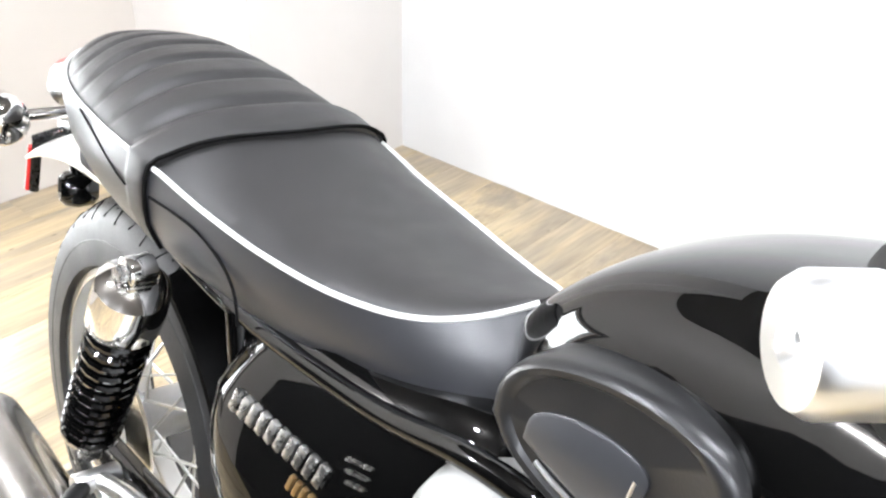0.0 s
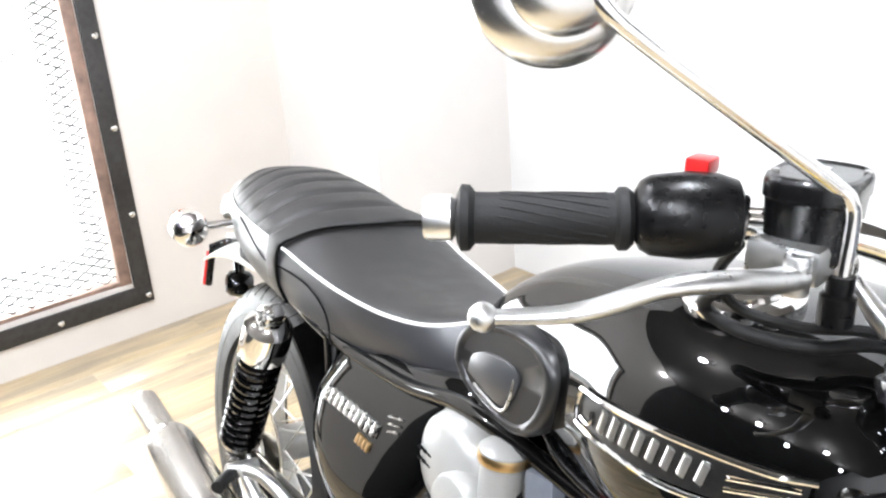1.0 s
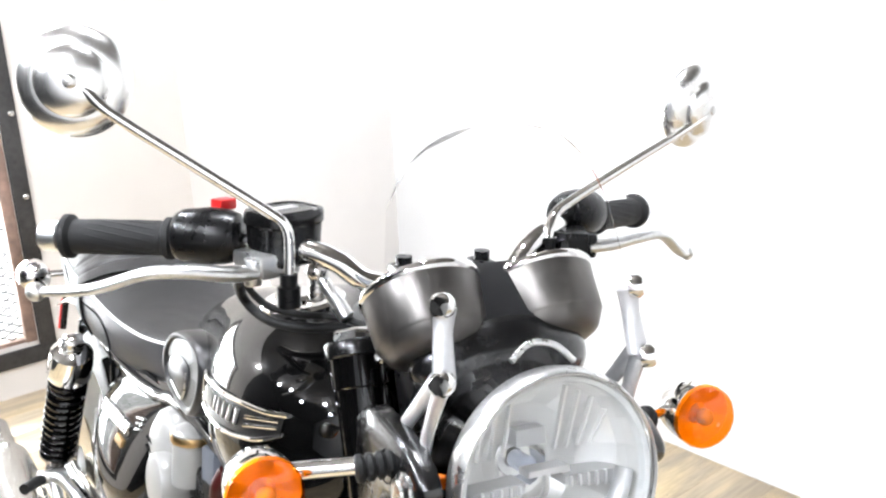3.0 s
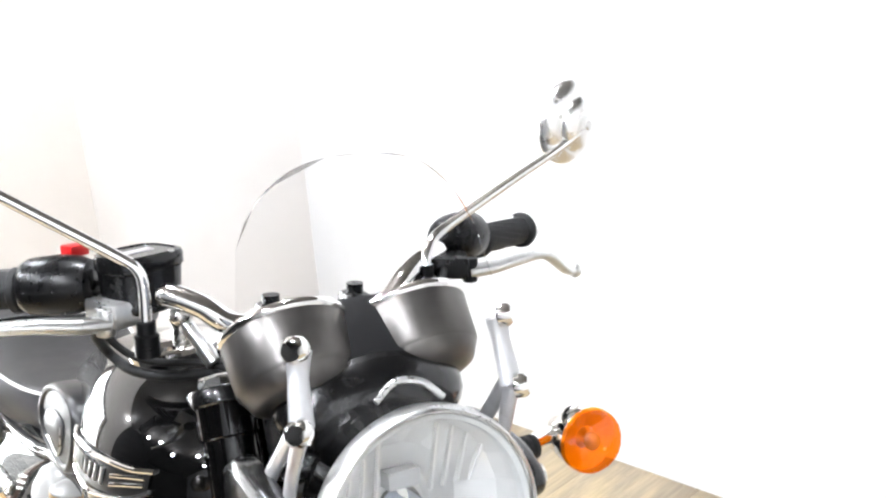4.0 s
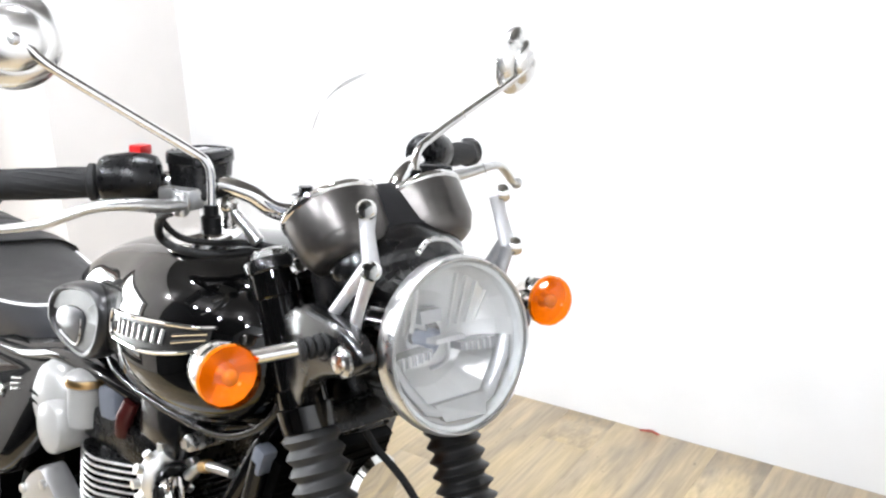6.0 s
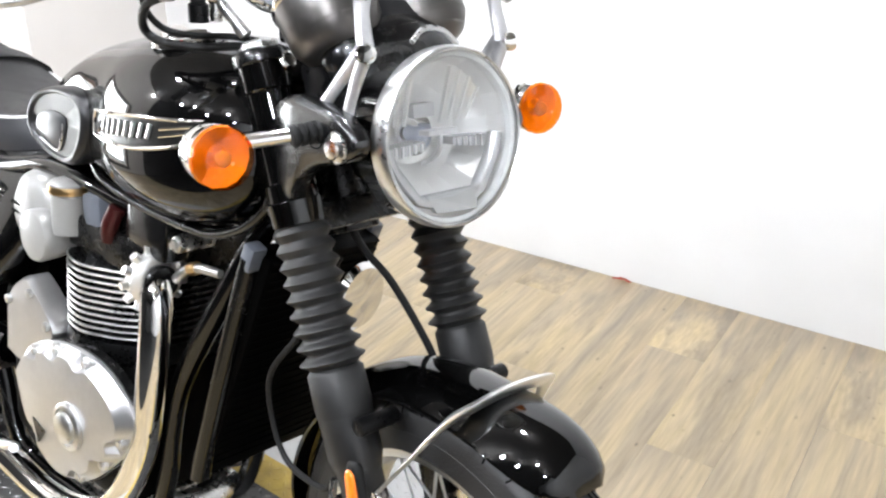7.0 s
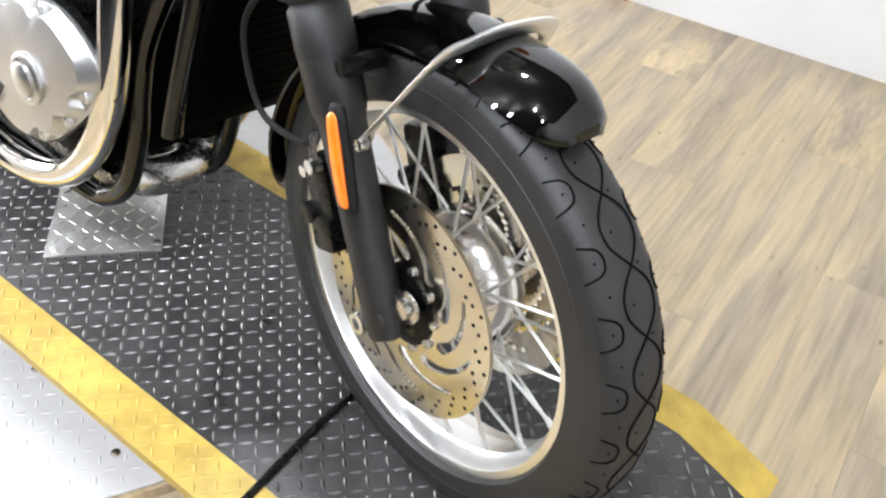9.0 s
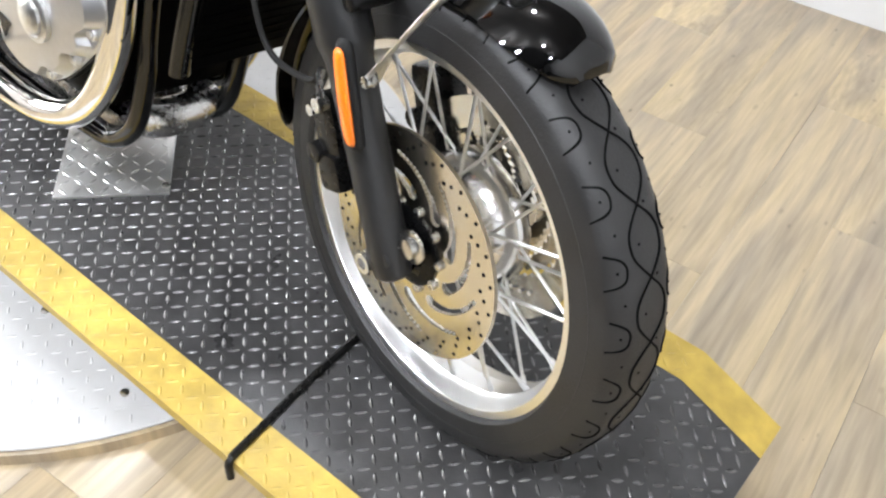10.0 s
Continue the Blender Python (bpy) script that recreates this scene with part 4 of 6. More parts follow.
part("bulb_shield", join(rings([[hx(-0.021, 0.003, d), hx(0.021, 0.003, d), hx(0.02, 0.0085, d), hx(-0.02, 0.0085, d)] for d in (-0.03, -0.012)]), tube([hx(0, 0.004, -0.018), hx(0, -0.014, -0.02), hx(0.001, -0.026, -0.034), hx(0.001, -0.034, -0.052)], 0.003, 8, 3)), SILVER, cup, "silver bulb shield on a stem")
part("top_plate", rings([[hx(-0.014, 0.02, d), hx(0.016, 0.02, d), hx(0.016, 0.035, d), hx(-0.014, 0.035, d)] for d in (-0.062, -0.045)]), LAMP_GREY, shell, "grey plate over the bulb")
for k in range(-5, 6):
    if abs(k) > 1:
        part("reflector_rib", rings([[hx(k * 0.013 - 0.001, 0.012, d), hx(k * 0.013 + 0.001, 0.012, d), hx(k * 0.0135 + 0.001, math.sqrt(0.085 ** 2 - (k * 0.0135) ** 2) * 0.93, d + 0.022), hx(k * 0.0135 - 0.001, math.sqrt(0.085 ** 2 - (k * 0.0135) ** 2) * 0.93, d + 0.022)] for d in (-0.052, -0.046)]), REFLECTOR, shell)
part("side_lens", rod((1.318, -0.088, 0.935), (1.322, -0.0955, 0.935), 0.007, 14, 0.002), ORANGE_BACK, shell, "small amber side lamp")
front("lamp_bracket", tube([(1.335, 0.03, 1.035), (1.33, 0.012, 1.05), (1.325, -0.01, 1.052), (1.33, -0.03, 1.04)], 0.003, 10), ALU, "aluminium lamp bracket")

# ---- instruments ----
GN = Vector((-0.68, 0, 0.73)).normalized()
clocks = front("instrument_binnacle", block((1.228, 0, 1.055), (0.07, 0.075, 0.062), 0.008, (0, 43, 0)), PADRUBBER, "black binnacle with twin clocks")
for s in (-1, 1):
    c = Vector((1.207, s * 0.062, 1.07))
    can = part("clock", lathe([(-0.07, 0.015), (-0.068, 0.034), (-0.062, 0.046), (-0.05, 0.0525), (-0.012, 0.0565), (-0.004, 0.057)], c, c + GN, 48), CAN, clocks, "dark metal instrument can")
    part("can_band", lathe([(-0.05, 0.053), (-0.047, 0.0548), (-0.012, 0.0575), (-0.003, 0.058)], c, c + GN, 48, False), CAN, can, "satin grey metal band")
    part("bezel", lathe([(-0.004, 0.0582), (-0.002, 0.0602), (0.0015, 0.0606), (0.004, 0.0592), (0.005, 0.054), (0.003, 0.051)], c, c + GN, 48, False), CHROME, can, "chrome bezel")
    part("dial", lathe([(0.0, 0.052), (0.002, 0.052), (0.003, 0.01)], c, c + GN, 32), GREY, can, "dark dial")
    arm = front("instrument_arm", join(tube([(1.322, s * 0.09, 1.092), (1.326, s * 0.093, 1.07), (1.338, s * 0.096, 1.035)], [0.011, 0.009, 0.011], 12, 5, True, 0.6, (1, 0, 0)),
                                       tube([(1.336, s * 0.096, 1.04), (1.3, s * 0.1, 1.0), (1.27, s * 0.103, 0.965)], [0.01, 0.008, 0.008], 12, 5, True, 0.6, (0, 1, 0)),
                                       tube([(1.338, s * 0.096, 1.035), (1.322, s * 0.1, 0.99), (1.315, s * 0.103, 0.955)], [0.01, 0.008, 0.008], 12, 5, True, 0.6, (0, 1, 0))), SILVER, "silver cast instrument arm")
    for p in ((1.322, s * 0.09, 1.094), (1.34, s * 0.096, 1.034)):
        q = Vector(p)
        part("arm_bolt", lathe([(0, 0.011), (0.008, 0.011), (0.012, 0.008), (0.013, 0.001)], q + Vector((0.002, s * 0.002, 0)), q + Vector((0.7, s * 0.7, 0.2)), 14), CHROME, arm, "chrome bolt")
front("clock_cowl", ([(1.256 + x * 0.045, y * 0.092, 1.012 + z * 0.05) for x, y, z in ball((0, 0, 0), 1.0, 28)[0]], ball((0, 0, 0), 1.0, 28)[1]), EAR, "smoked black cowl under the clocks")
front("ignition_plate", block((1.225, -0.02, 0.975), (0.05, 0.13, 0.07), 0.012, (0, -25, 0)), SATIN, "black plastic cowl under the clocks")

# ---- clear fly screen on the arms ----
loops = []
for j in range(13):
    face = []
    for k in range(-12, 13):
        u = k / 12
        top = 1.1 + 0.132 * math.sqrt(max(0.0, 1 - abs(u) ** 2.6))
        low = 1.062 - 0.056 * math.exp(-((abs(u) - 0.74) / 0.2) ** 2) - 0.004 * abs(u)
        y, z = 0.124 * u, low + (top - low) * j / 12
        face.append((1.343 - 0.5 * (z - 1.04) - 2.8 * y * y, y, z))
    loops.append(face + [(x - 0.001, y * 0.998, z) for x, y, z in face[::-1]])
front("fly_screen", rings(loops), SCREEN, "clear curved fly screen held by two arms", 60).visible_shadow = False

# ---- handlebar ----
bar_pts = [(1.122, 0.0, 1.05), (1.121, 0.05, 1.052), (1.118, 0.085, 1.059), (1.107, 0.11, 1.078), (1.09, 0.14, 1.09), (1.066, 0.172, 1.093), (1.038, 0.2, 1.092), (1.016, 0.229, 1.0905), (1.0, 0.258, 1.09), (0.973, 0.308, 1.0885), (0.948, 0.354, 1.087)]
bar = front("handlebar", tube([(x, -y, z) for x, y, z in bar_pts[:0:-1]] + bar_pts, [0.011] * 3 + [0.0122] * 11 + [0.011] * 3, 16, 6), CHROME, "chrome handlebar")
for s in (-1, 1):
    part("bar_clamp", join(block((1.122, s * 0.045, 1.04), (0.04, 0.026, 0.07), 0.008), rod((1.122, s * 0.045, 1.07), (1.122, s * 0.045, 1.084), 0.009, 10)), ENGINE_BLACK, bar, "black bar clamp")
    A, B = Vector((1.0, s * 0.258, 1.09)), Vector((0.946, s * 0.358, 1.087))
    if s > 0:
        A, B = A + Vector((0.006, 0.004, -0.006)), B + Vector((0.008, 0.006, -0.009))
    d = (B - A).normalized()
    L = (B - A).length
    grip = front("grip", lathe([(-0.004, 0.019), (0, 0.0225), (0.006, 0.0225), (0.009, 0.0185), (0.03, 0.018), (L * 0.6, 0.0182), (L - 0.008, 0.0185), (L - 0.004, 0.0235), (L + 0.002, 0.024), (L + 0.005, 0.018)], A, B, 28), RUBBER, "black rubber handlebar grip")
    ribs = [], []
    u = d.orthogonal().normalized()
    v = d.cross(u)
    for k in range(16):
        t0 = 2 * math.pi * k / 16
        ribs = join(ribs, tube([A + d * (0.014 + (L * 0.78 - 0.014) * j / 5) + (u * math.cos(t0 + j * 0.16) + v * math.sin(t0 + j * 0.16)) * 0.0179 for j in range(6)], 0.001, 5, 2))
    part("grip_rib", ribs, RUBBER, grip)
    part("bar_end", lathe([(0, 0.013), (0.003, 0.0165), (0.019, 0.0165), (0.0225, 0.0145), (0.023, 0.006), (0.019, 0.005)], B + d * 0.006, B + d, 28), RIM, grip, "machined bar-end weight")
    # switch housing
    C = Vector((1.026, s * 0.226, 1.096))
    sw = front("switch_housing", lathe([(-0.036, 0.018), (-0.033, 0.024), (-0.026, 0.028), (0.0, 0.0305), (0.02, 0.029), (0.032, 0.025), (0.036, 0.017)], C, C - d, 28), SATIN, "black switch housing")
    if s < 0:
        part("stop_switch", block((1.012, -0.207, 1.127), (0.018, 0.022, 0.012), 0.003, (0, 0, 30)), RED, sw, "red stop switch")
    part("switch_slot", block((1.05, s * 0.205, 1.104), (0.01, 0.014, 0.02), 0.002, (0, 0, s * 30)), GROOVE, sw)
    # lever
    lever = front("brake_lever" if s < 0 else "clutch_lever", join(tube([(1.1, s * 0.195, 1.072), (1.105, s * 0.225, 1.075), (1.108, s * 0.26, 1.081), (1.1, s * 0.3, 1.08), (1.08, s * 0.345, 1.064 - (0.012 if s > 0 else 0)), (1.054, s * (0.39 if s < 0 else 0.378), 1.058 - (0.018 if s > 0 else 0))], [0.0105, 0.011, 0.0095, 0.0085, 0.0078, 0.006], 14, 6, True, 0.75), ball((1.052, s * (0.394 if s < 0 else 0.382), 1.058 - (0.018 if s > 0 else 0)), 0.0095, 16)), ALU, "bare aluminium hand lever with a ball end")
    part("perch", join(block((1.078, s * 0.178, 1.078), (0.05, 0.05, 0.026), 0.006, (0, 0, -s * 25)), rod((1.1, s * 0.197, 1.06), (1.1, s * 0.197, 1.088), 0.009, 14, 0.002)), SATIN if s > 0 else ALU, lever, "lever bracket")
    # mirror
    mc = Vector((1.038, s * 0.347, 1.255))
    mn = Vector((0.975, -0.2, 0.06)).normalized()
    if s > 0:
        mc, mn = Vector((1.07, 0.352, 1.232)), Vector((0.95, 0.28, -0.12)).normalized()
    st = front("mirror", lathe([(-0.006, 0.047), (-0.004, 0.0512), (0.0, 0.0524), (0.005, 0.0518), (0.011, 0.0475), (0.0155, 0.041), (0.0175, 0.0345), (0.0175, 0.02), (0.0175, 0.001)], mc, mc + mn, 56), MIRROR_BACK, "round chrome mirror on a long stem")
    part("back_dome", lathe([(0.0165, 0.0338), (0.02, 0.0335), (0.025, 0.0295), (0.029, 0.021), (0.031, 0.011), (0.0315, 0.001)], mc, mc + mn, 48), MIRROR_BACK, st, "pale satin dome")
    part("socket", lathe([(0.029, 0.007), (0.031, 0.007), (0.0325, 0.005), (0.033, 0.001)], mc, mc + mn, 20), STEEL, st, "steel ball joint")
    part("mirror_glass", lathe([(-0.0065, 0.0465), (-0.0085, 0.045), (-0.009, 0.002)], mc, mc + mn, 40), CHROME, st, "mirror glass")
    e = mc + mn * 0.024 + Vector((0, 0, -0.004))
    if s < 0:
        stem = [(1.104, -0.162, 1.066), (1.105, -0.162, 1.1), (1.105, -0.166, 1.12), (1.1, -0.182, 1.134), (1.085, -0.25, 1.18), (1.072, -0.32, 1.228), tuple(e + Vector((0.004, 0.012, -0.004))), tuple(e)]
    else:
        stem = [(1.106, 0.137, 1.085), (1.1, 0.142, 1.1), (1.092, 0.155, 1.114), (1.085, 0.18, 1.126), (1.086, 0.25, 1.163), (1.09, 0.32, 1.2), tuple(e + Vector((0.004, -0.012, -0.006))), tuple(e)]
    part("stem", tube(stem, [0.0062, 0.0062, 0.006, 0.0058, 0.0055, 0.0052, 0.0058, 0.008], 14, 5), CHROME, st, "chrome stem")
    part("stem_nut", lathe([(0, 0.012), (0.02, 0.012), (0.022, 0.009), (0.034, 0.009)], (stem[0][0], stem[0][1], stem[0][2] - 0.03), (stem[0][0], stem[0][1], 2), 12), SATIN, st)

def rounded(cx, cy, levels, a, b, turn, n=40, power=5.0):
    """A prism of rounded rectangles; levels of (z, scale)."""
    c, sn = math.cos(radians(turn)), math.sin(radians(turn))
    loops = []
    for z, k in levels:
        lp = []
        for i in range(n):
            t = 2 * math.pi * i / n
            u = math.copysign(abs(math.cos(t)) ** (2 / power), math.cos(t)) * a * k
            v = math.copysign(abs(math.sin(t)) ** (2 / power), math.sin(t)) * b * k
            lp.append((cx + c * u - sn * v, cy + sn * u + c * v, z))
        loops.append(lp)
    return rings(loops)


res = front("brake_reservoir", rounded(1.07, -0.157, [(1.074, 0.86), (1.077, 0.94), (1.082, 0.96), (1.0845, 0.93), (1.115, 0.99)], 0.0295, 0.038, 28, 48, 3.4), GLOSS, "black brake fluid reservoir")
part("cover", rounded(1.07, -0.157, [(1.1155, 1.0), (1.117, 1.04), (1.127, 1.04), (1.1305, 1.0), (1.1315, 0.9), (1.1300, 0.86)], 0.0295, 0.038, 28, 48, 3.4), GLOSS, res, "screwed black cover")
part("label_bar", block((1.068, -0.157, 1.1305), (0.01, 0.03, 0.001), 0, (0, 0, 28)), SILVER, res, "pale printed bar")
for x, y in ((1.055, -0.182), (1.085, -0.13)):
    part("cover_screw", lathe([(0, 0.0035), (0.0015, 0.0033), (0.002, 0.001)], (x, y, 1.1305), (x, y, 2), 10), STEEL, res)
adjuster = front("bar_bolt", join(ball((1.066, -0.121, 1.06), 0.0125, 18), rod((1.066, -0.121, 1.03), (1.066, -0.121, 1.06), 0.009, 14)), STEEL, "bright domed clamp bolt with an adjuster")
part("adjuster", lathe([(0, 0.007), (0.03, 0.0075), (0.032, 0.0085), (0.05, 0.0085), (0.052, 0.006)], (1.07, -0.118, 1.053), (1.1, -0.096, 1.012), 18), ALU, adjuster, "bare metal cable adjuster")
front("clutch_cable", tube([(1.09, 0.17, 1.08), (1.16, 0.12, 1.06), (1.17, 0.06, 0.99), (1.12, 0.05, 0.9)], 0.0042, 8, 8), RUBBER, "black cable")
front("throttle_cable", tube([(1.05, -0.2, 1.08), (1.02, -0.19, 1.045), (1.025, -0.17, 1.018), (1.06, -0.145, 1.013), (1.09, -0.1, 1.012), (1.14, -0.06, 1.0), (1.18, -0.02, 0.97)], 0.0042, 8, 8), RUBBER, "black cable")
front("brake_hose", tube([(1.085, -0.19, 1.065), (1.05, -0.2, 1.05), (1.006, -0.187, 1.02), (1.008, -0.175, 1.004), (1.04, -0.163, 1.0), (1.072, -0.135, 1.0), (1.09, -0.09, 1.0), (1.15, -0.05, 0.985), (1.2, -0.04, 0.96)], 0.0055, 10, 8), RUBBER, "thick black hose")

# ---- tank ----
TX = [0.565, 0.59, 0.63, 0.68, 0.74, 0.82, 0.90, 0.98, 1.05, 1.10, 1.135, 1.155]
TW = [0.06, 0.085, 0.105, 0.117, 0.128, 0.15, 0.176, 0.187, 0.182, 0.162, 0.125, 0.07]
TB = [0.80, 0.775, 0.757, 0.75, 0.747, 0.742, 0.737, 0.738, 0.748, 0.768, 0.80, 0.84]
TT_ = [0.835, 0.866, 0.902, 0.930, 0.952, 0.972, 0.985, 0.990, 0.984, 0.968, 0.945, 0.915]


TANK = [smooth(TX, k) for k in (TW, TB, TT_)]


def tank_at(x):
    return [float(np.interp(x, *k)) for k in TANK]


def tank_y(x, z):
    """Half width of the tank at a height."""
    w, b, t = tank_at(x)
    mid = b + (t - b) * 0.45
    u = (z - mid) / ((t - mid) if z > mid else (mid - b))
    u = max(-1.0, min(1.0, u))
    return w * (1 - abs(u) ** 2.9) ** (1 / 2.7)


loops = []
for p in catmull([(x, 0, 0) for x in TX], 5):
    x = p.x
    w, b, t = tank_at(x)
    mid = b + (t - b) * 0.45
    lp = []
    for k in range(72):
        a = 2 * math.pi * k / 72
        c, s = math.cos(a), math.sin(a)
        lp.append((x, math.copysign(w * abs(c) ** (2 / 2.7), c), mid + math.copysign(((t - mid) if s > 0 else (mid - b)) * abs(s) ** (2 / 2.9), s)))
    loops.append(lp)
tank = body("fuel_tank", rings(loops), PAINT, "glossy black teardrop fuel tank", 60)
cap_c = Vector((0.945, -0.084, 0.98))
part("filler_cap", lathe([(-0.012, 0.04), (0, 0.043), (0.001, 0.05), (0.008, 0.0505), (0.012, 0.047), (0.013, 0.04), (0.0135, 0.036), (0.017, 0.034), (0.019, 0.028), (0.02, 0.012)], cap_c, cap_c + Vector((-0.06, -0.22, 1)), 40), CHROME, tank, "polished chrome filler cap")
for s in (-1, 1):
    ko = [(0.62, 0.808), (0.623, 0.835), (0.645, 0.86), (0.685, 0.876), (0.735, 0.884), (0.782, 0.878), (0.803, 0.856), (0.796, 0.815), (0.775, 0.785), (0.745, 0.771), (0.69, 0.773), (0.643, 0.787)]
    swell = lambda g: ([(x, y + math.copysign(0.007 + max(0.0, x - 0.69) * 0.05, y), z) for x, y, z in g[0]], g[1])
    kp = part("knee_pad", swell(pad(ko, [(1.0, s * 0.09), (1.0, s * 0.126), (0.985, s * 0.133), (0.95, s * 0.139), (0.9, s * 0.1415), (0.83, s * 0.141), (0.79, s * 0.138), (0.3, s * 0.1385)], 5)), PADRUBBER, tank, "black rubber knee pad")
    inset = [(0.654, 0.806), (0.658, 0.826), (0.681, 0.839), (0.715, 0.845), (0.742, 0.841), (0.745, 0.825), (0.724, 0.795), (0.69, 0.796)]
    part("pad_centre", swell(pad(inset, [(1.0, s * 0.13), (1.0, s * 0.14), (0.92, s * 0.1415)], 4)), PADGREY, kp, "smooth blue-grey inset")
    part("pad_edge", swell(tube([(x, s * 0.1405, z) for x, z in ((0.668, 0.797), (0.69, 0.791), (0.722, 0.789), (0.735, 0.81), (0.739, 0.832))], 0.0018, 8, 5)), ALU, kp, "pale edging")
    # badge: three bright strips and a row of plain bars
    strip = lambda pts, r, lift=0.004: tube([(x, s * (tank_y(x, z) + lift), z) for x, z in pts], r, 8, 5)
    badge = part("badge", join(strip([(0.85, 0.842), (0.884, 0.844), (0.95, 0.85), (1.0, 0.857), (1.06, 0.872), (1.092, 0.888)], 0.0026), strip([(0.853, 0.875), (0.9, 0.882), (0.98, 0.894), (1.06, 0.903), (1.092, 0.908)], 0.0026),
                               strip([(1.035, 0.879), (1.085, 0.893)], 0.0022), strip([(1.035, 0.888), (1.085, 0.9)], 0.0022), strip([(0.85, 0.842), (0.848, 0.858), (0.853, 0.875)], 0.0026), strip([(0.858, 0.85), (0.876, 0.852), (0.878, 0.866)], 0.002)), CHROME, tank, "chrome strip badge")
    back = [[(x, s * (tank_y(x, z) + 0.0022), z) for z in np.linspace(np.interp(x, (0.852, 0.95, 1.06, 1.09), (0.843, 0.851, 0.873, 0.888)), np.interp(x, (0.852, 0.98, 1.09), (0.875, 0.893, 0.907)), 6)] for x in np.linspace(0.852, 1.088, 24)]
    part("badge_ground", rings(back, False, False), BADGE_GROUND, badge, "dull grey badge ground")
    for k in range(8):
        x = 0.897 + 0.0168 * k
        z0, z1 = 0.855 + 0.0025 * k, 0.8755 + 0.0021 * k
        part("badge_bar", tube([(x - 0.002, s * (tank_y(x, z0) + 0.0035), z0), (x + 0.002, s * (tank_y(x, z1) + 0.0035), z1)], 0.0042, 6, 2, True, 0.4, (0, 1, 0)), RIM, badge)

# ---- seat ----
SX = [-0.275, -0.255, -0.22, -0.17, -0.10, 0.0, 0.09, 0.15, 0.22, 0.30, 0.38, 0.44, 0.48, 0.51, 0.53, 0.54]
SW = [0.03, 0.06, 0.09, 0.115, 0.134, 0.145, 0.148, 0.144, 0.137, 0.128, 0.113, 0.095, 0.077, 0.055, 0.03, 0.008]
SP = [0.812, 0.811, 0.809, 0.806, 0.803, 0.801, 0.799, 0.794, 0.784, 0.777, 0.774, 0.777, 0.784, 0.795, 0.806, 0.813]
SB = [0.785, 0.765, 0.745, 0.725, 0.71, 0.702, 0.70, 0.697, 0.692, 0.69, 0.693, 0.70, 0.71, 0.722, 0.735, 0.745]
SC = [0.822, 0.835, 0.847, 0.858, 0.867, 0.863, 0.846, 0.824, 0.806, 0.795, 0.792, 0.795, 0.801, 0.809, 0.815, 0.818]


SEAT = [smooth(SX, k) for k in (SW, SP, SB, SC)]


def seat_at(x):
    return [float(np.interp(x, *k)) for k in SEAT]


def seat_flare(x):
    """Half widths of the skirt at its foot, middle and shoulder, and how far the foot runs ahead at the nose."""
    w = seat_at(x)[0]
    nose = max(0.0, (x - 0.38) / 0.16)
    return w * 0.82 + 0.03 * nose ** 2, w * 0.95 + 0.03 * nose ** 2, w * 1.01 + 0.012 * nose ** 2, 0.03 * nose ** 1.5


def seat_loop(x, groove=0.0):
    w, p, b, c = seat_at(x)
    bow = 0.034 * math.exp(-((x - 0.13) / 0.13) ** 2)
    sharp = 2.8 if x < 0.13 else 3.6
    w0, w1, w2, d = seat_flare(x)
    lp = [(x + d, -w0, b), (x + d * 0.8, -w1, b + (p - b) * 0.35), (x + d * 0.4, -w2, b + (p - b) * 0.75), (x, -w, p)]
    for k in range(1, 16):
        u = -1 + 2 * k / 16
        lp.append((x + bow * (1 - abs(u) ** 2.0), u * w, p + (c - p - groove) * (1 - abs(u) ** sharp)))
    return lp + [(x, w, p), (x + d * 0.4, w2, b + (p - b) * 0.75), (x + d * 0.8, w1, b + (p - b) * 0.35), (x + d, w0, b)]


def seat_part(x0, x1, n, ribs):
    loops = []
    for i in range(n + 1):
        x = x0 + (x1 - x0) * i / n
        g = 0.0
        if ribs:
            f = ((x + 0.24) / 0.052) % 1.0
            g = 0.009 * max(0.0, 1 - min(f, 1 - f) / 0.22) ** 1.5 if -0.25 < x < 0.1 else 0
        loops.append(seat_loop(x, g))
    return rings(loops)


seat = body("seat", seat_part(0.135, 0.54, 60, False), VINYL, "black stitched bench seat with white piping", 60)
part("pillion_cushion", seat_part(-0.275, 0.112, 110, True), VINYL, seat, "ribbed black pillion cushion", angle=70)
sl = []
for x, o in ((0.088, 0.0), (0.09, 0.006), (0.1, 0.0085), (0.122, 0.0085), (0.132, 0.0075), (0.134, 0.0)):
    lp = seat_loop(x)
    o *= 0.7
    sl.append([(q[0] - (0.02 if q[2] < 0.8 else 0.0) * (0.8 - q[2]) / 0.1, q[1] + math.copysign(o, q[1]) if abs(q[1]) > 0.02 else q[1], q[2] + o * (1 if q[2] > 0.79 else -0.2)) for q in lp])
part("strap", rings(sl), VINYL, seat, "black passenger strap", angle=60)
part("strap_edge", tube([(q[0] + 0.003, q[1], q[2] - 0.001) for q in sl[4]], 0.0026, 6, 2), GROOVE, seat, "dark edge under the strap")
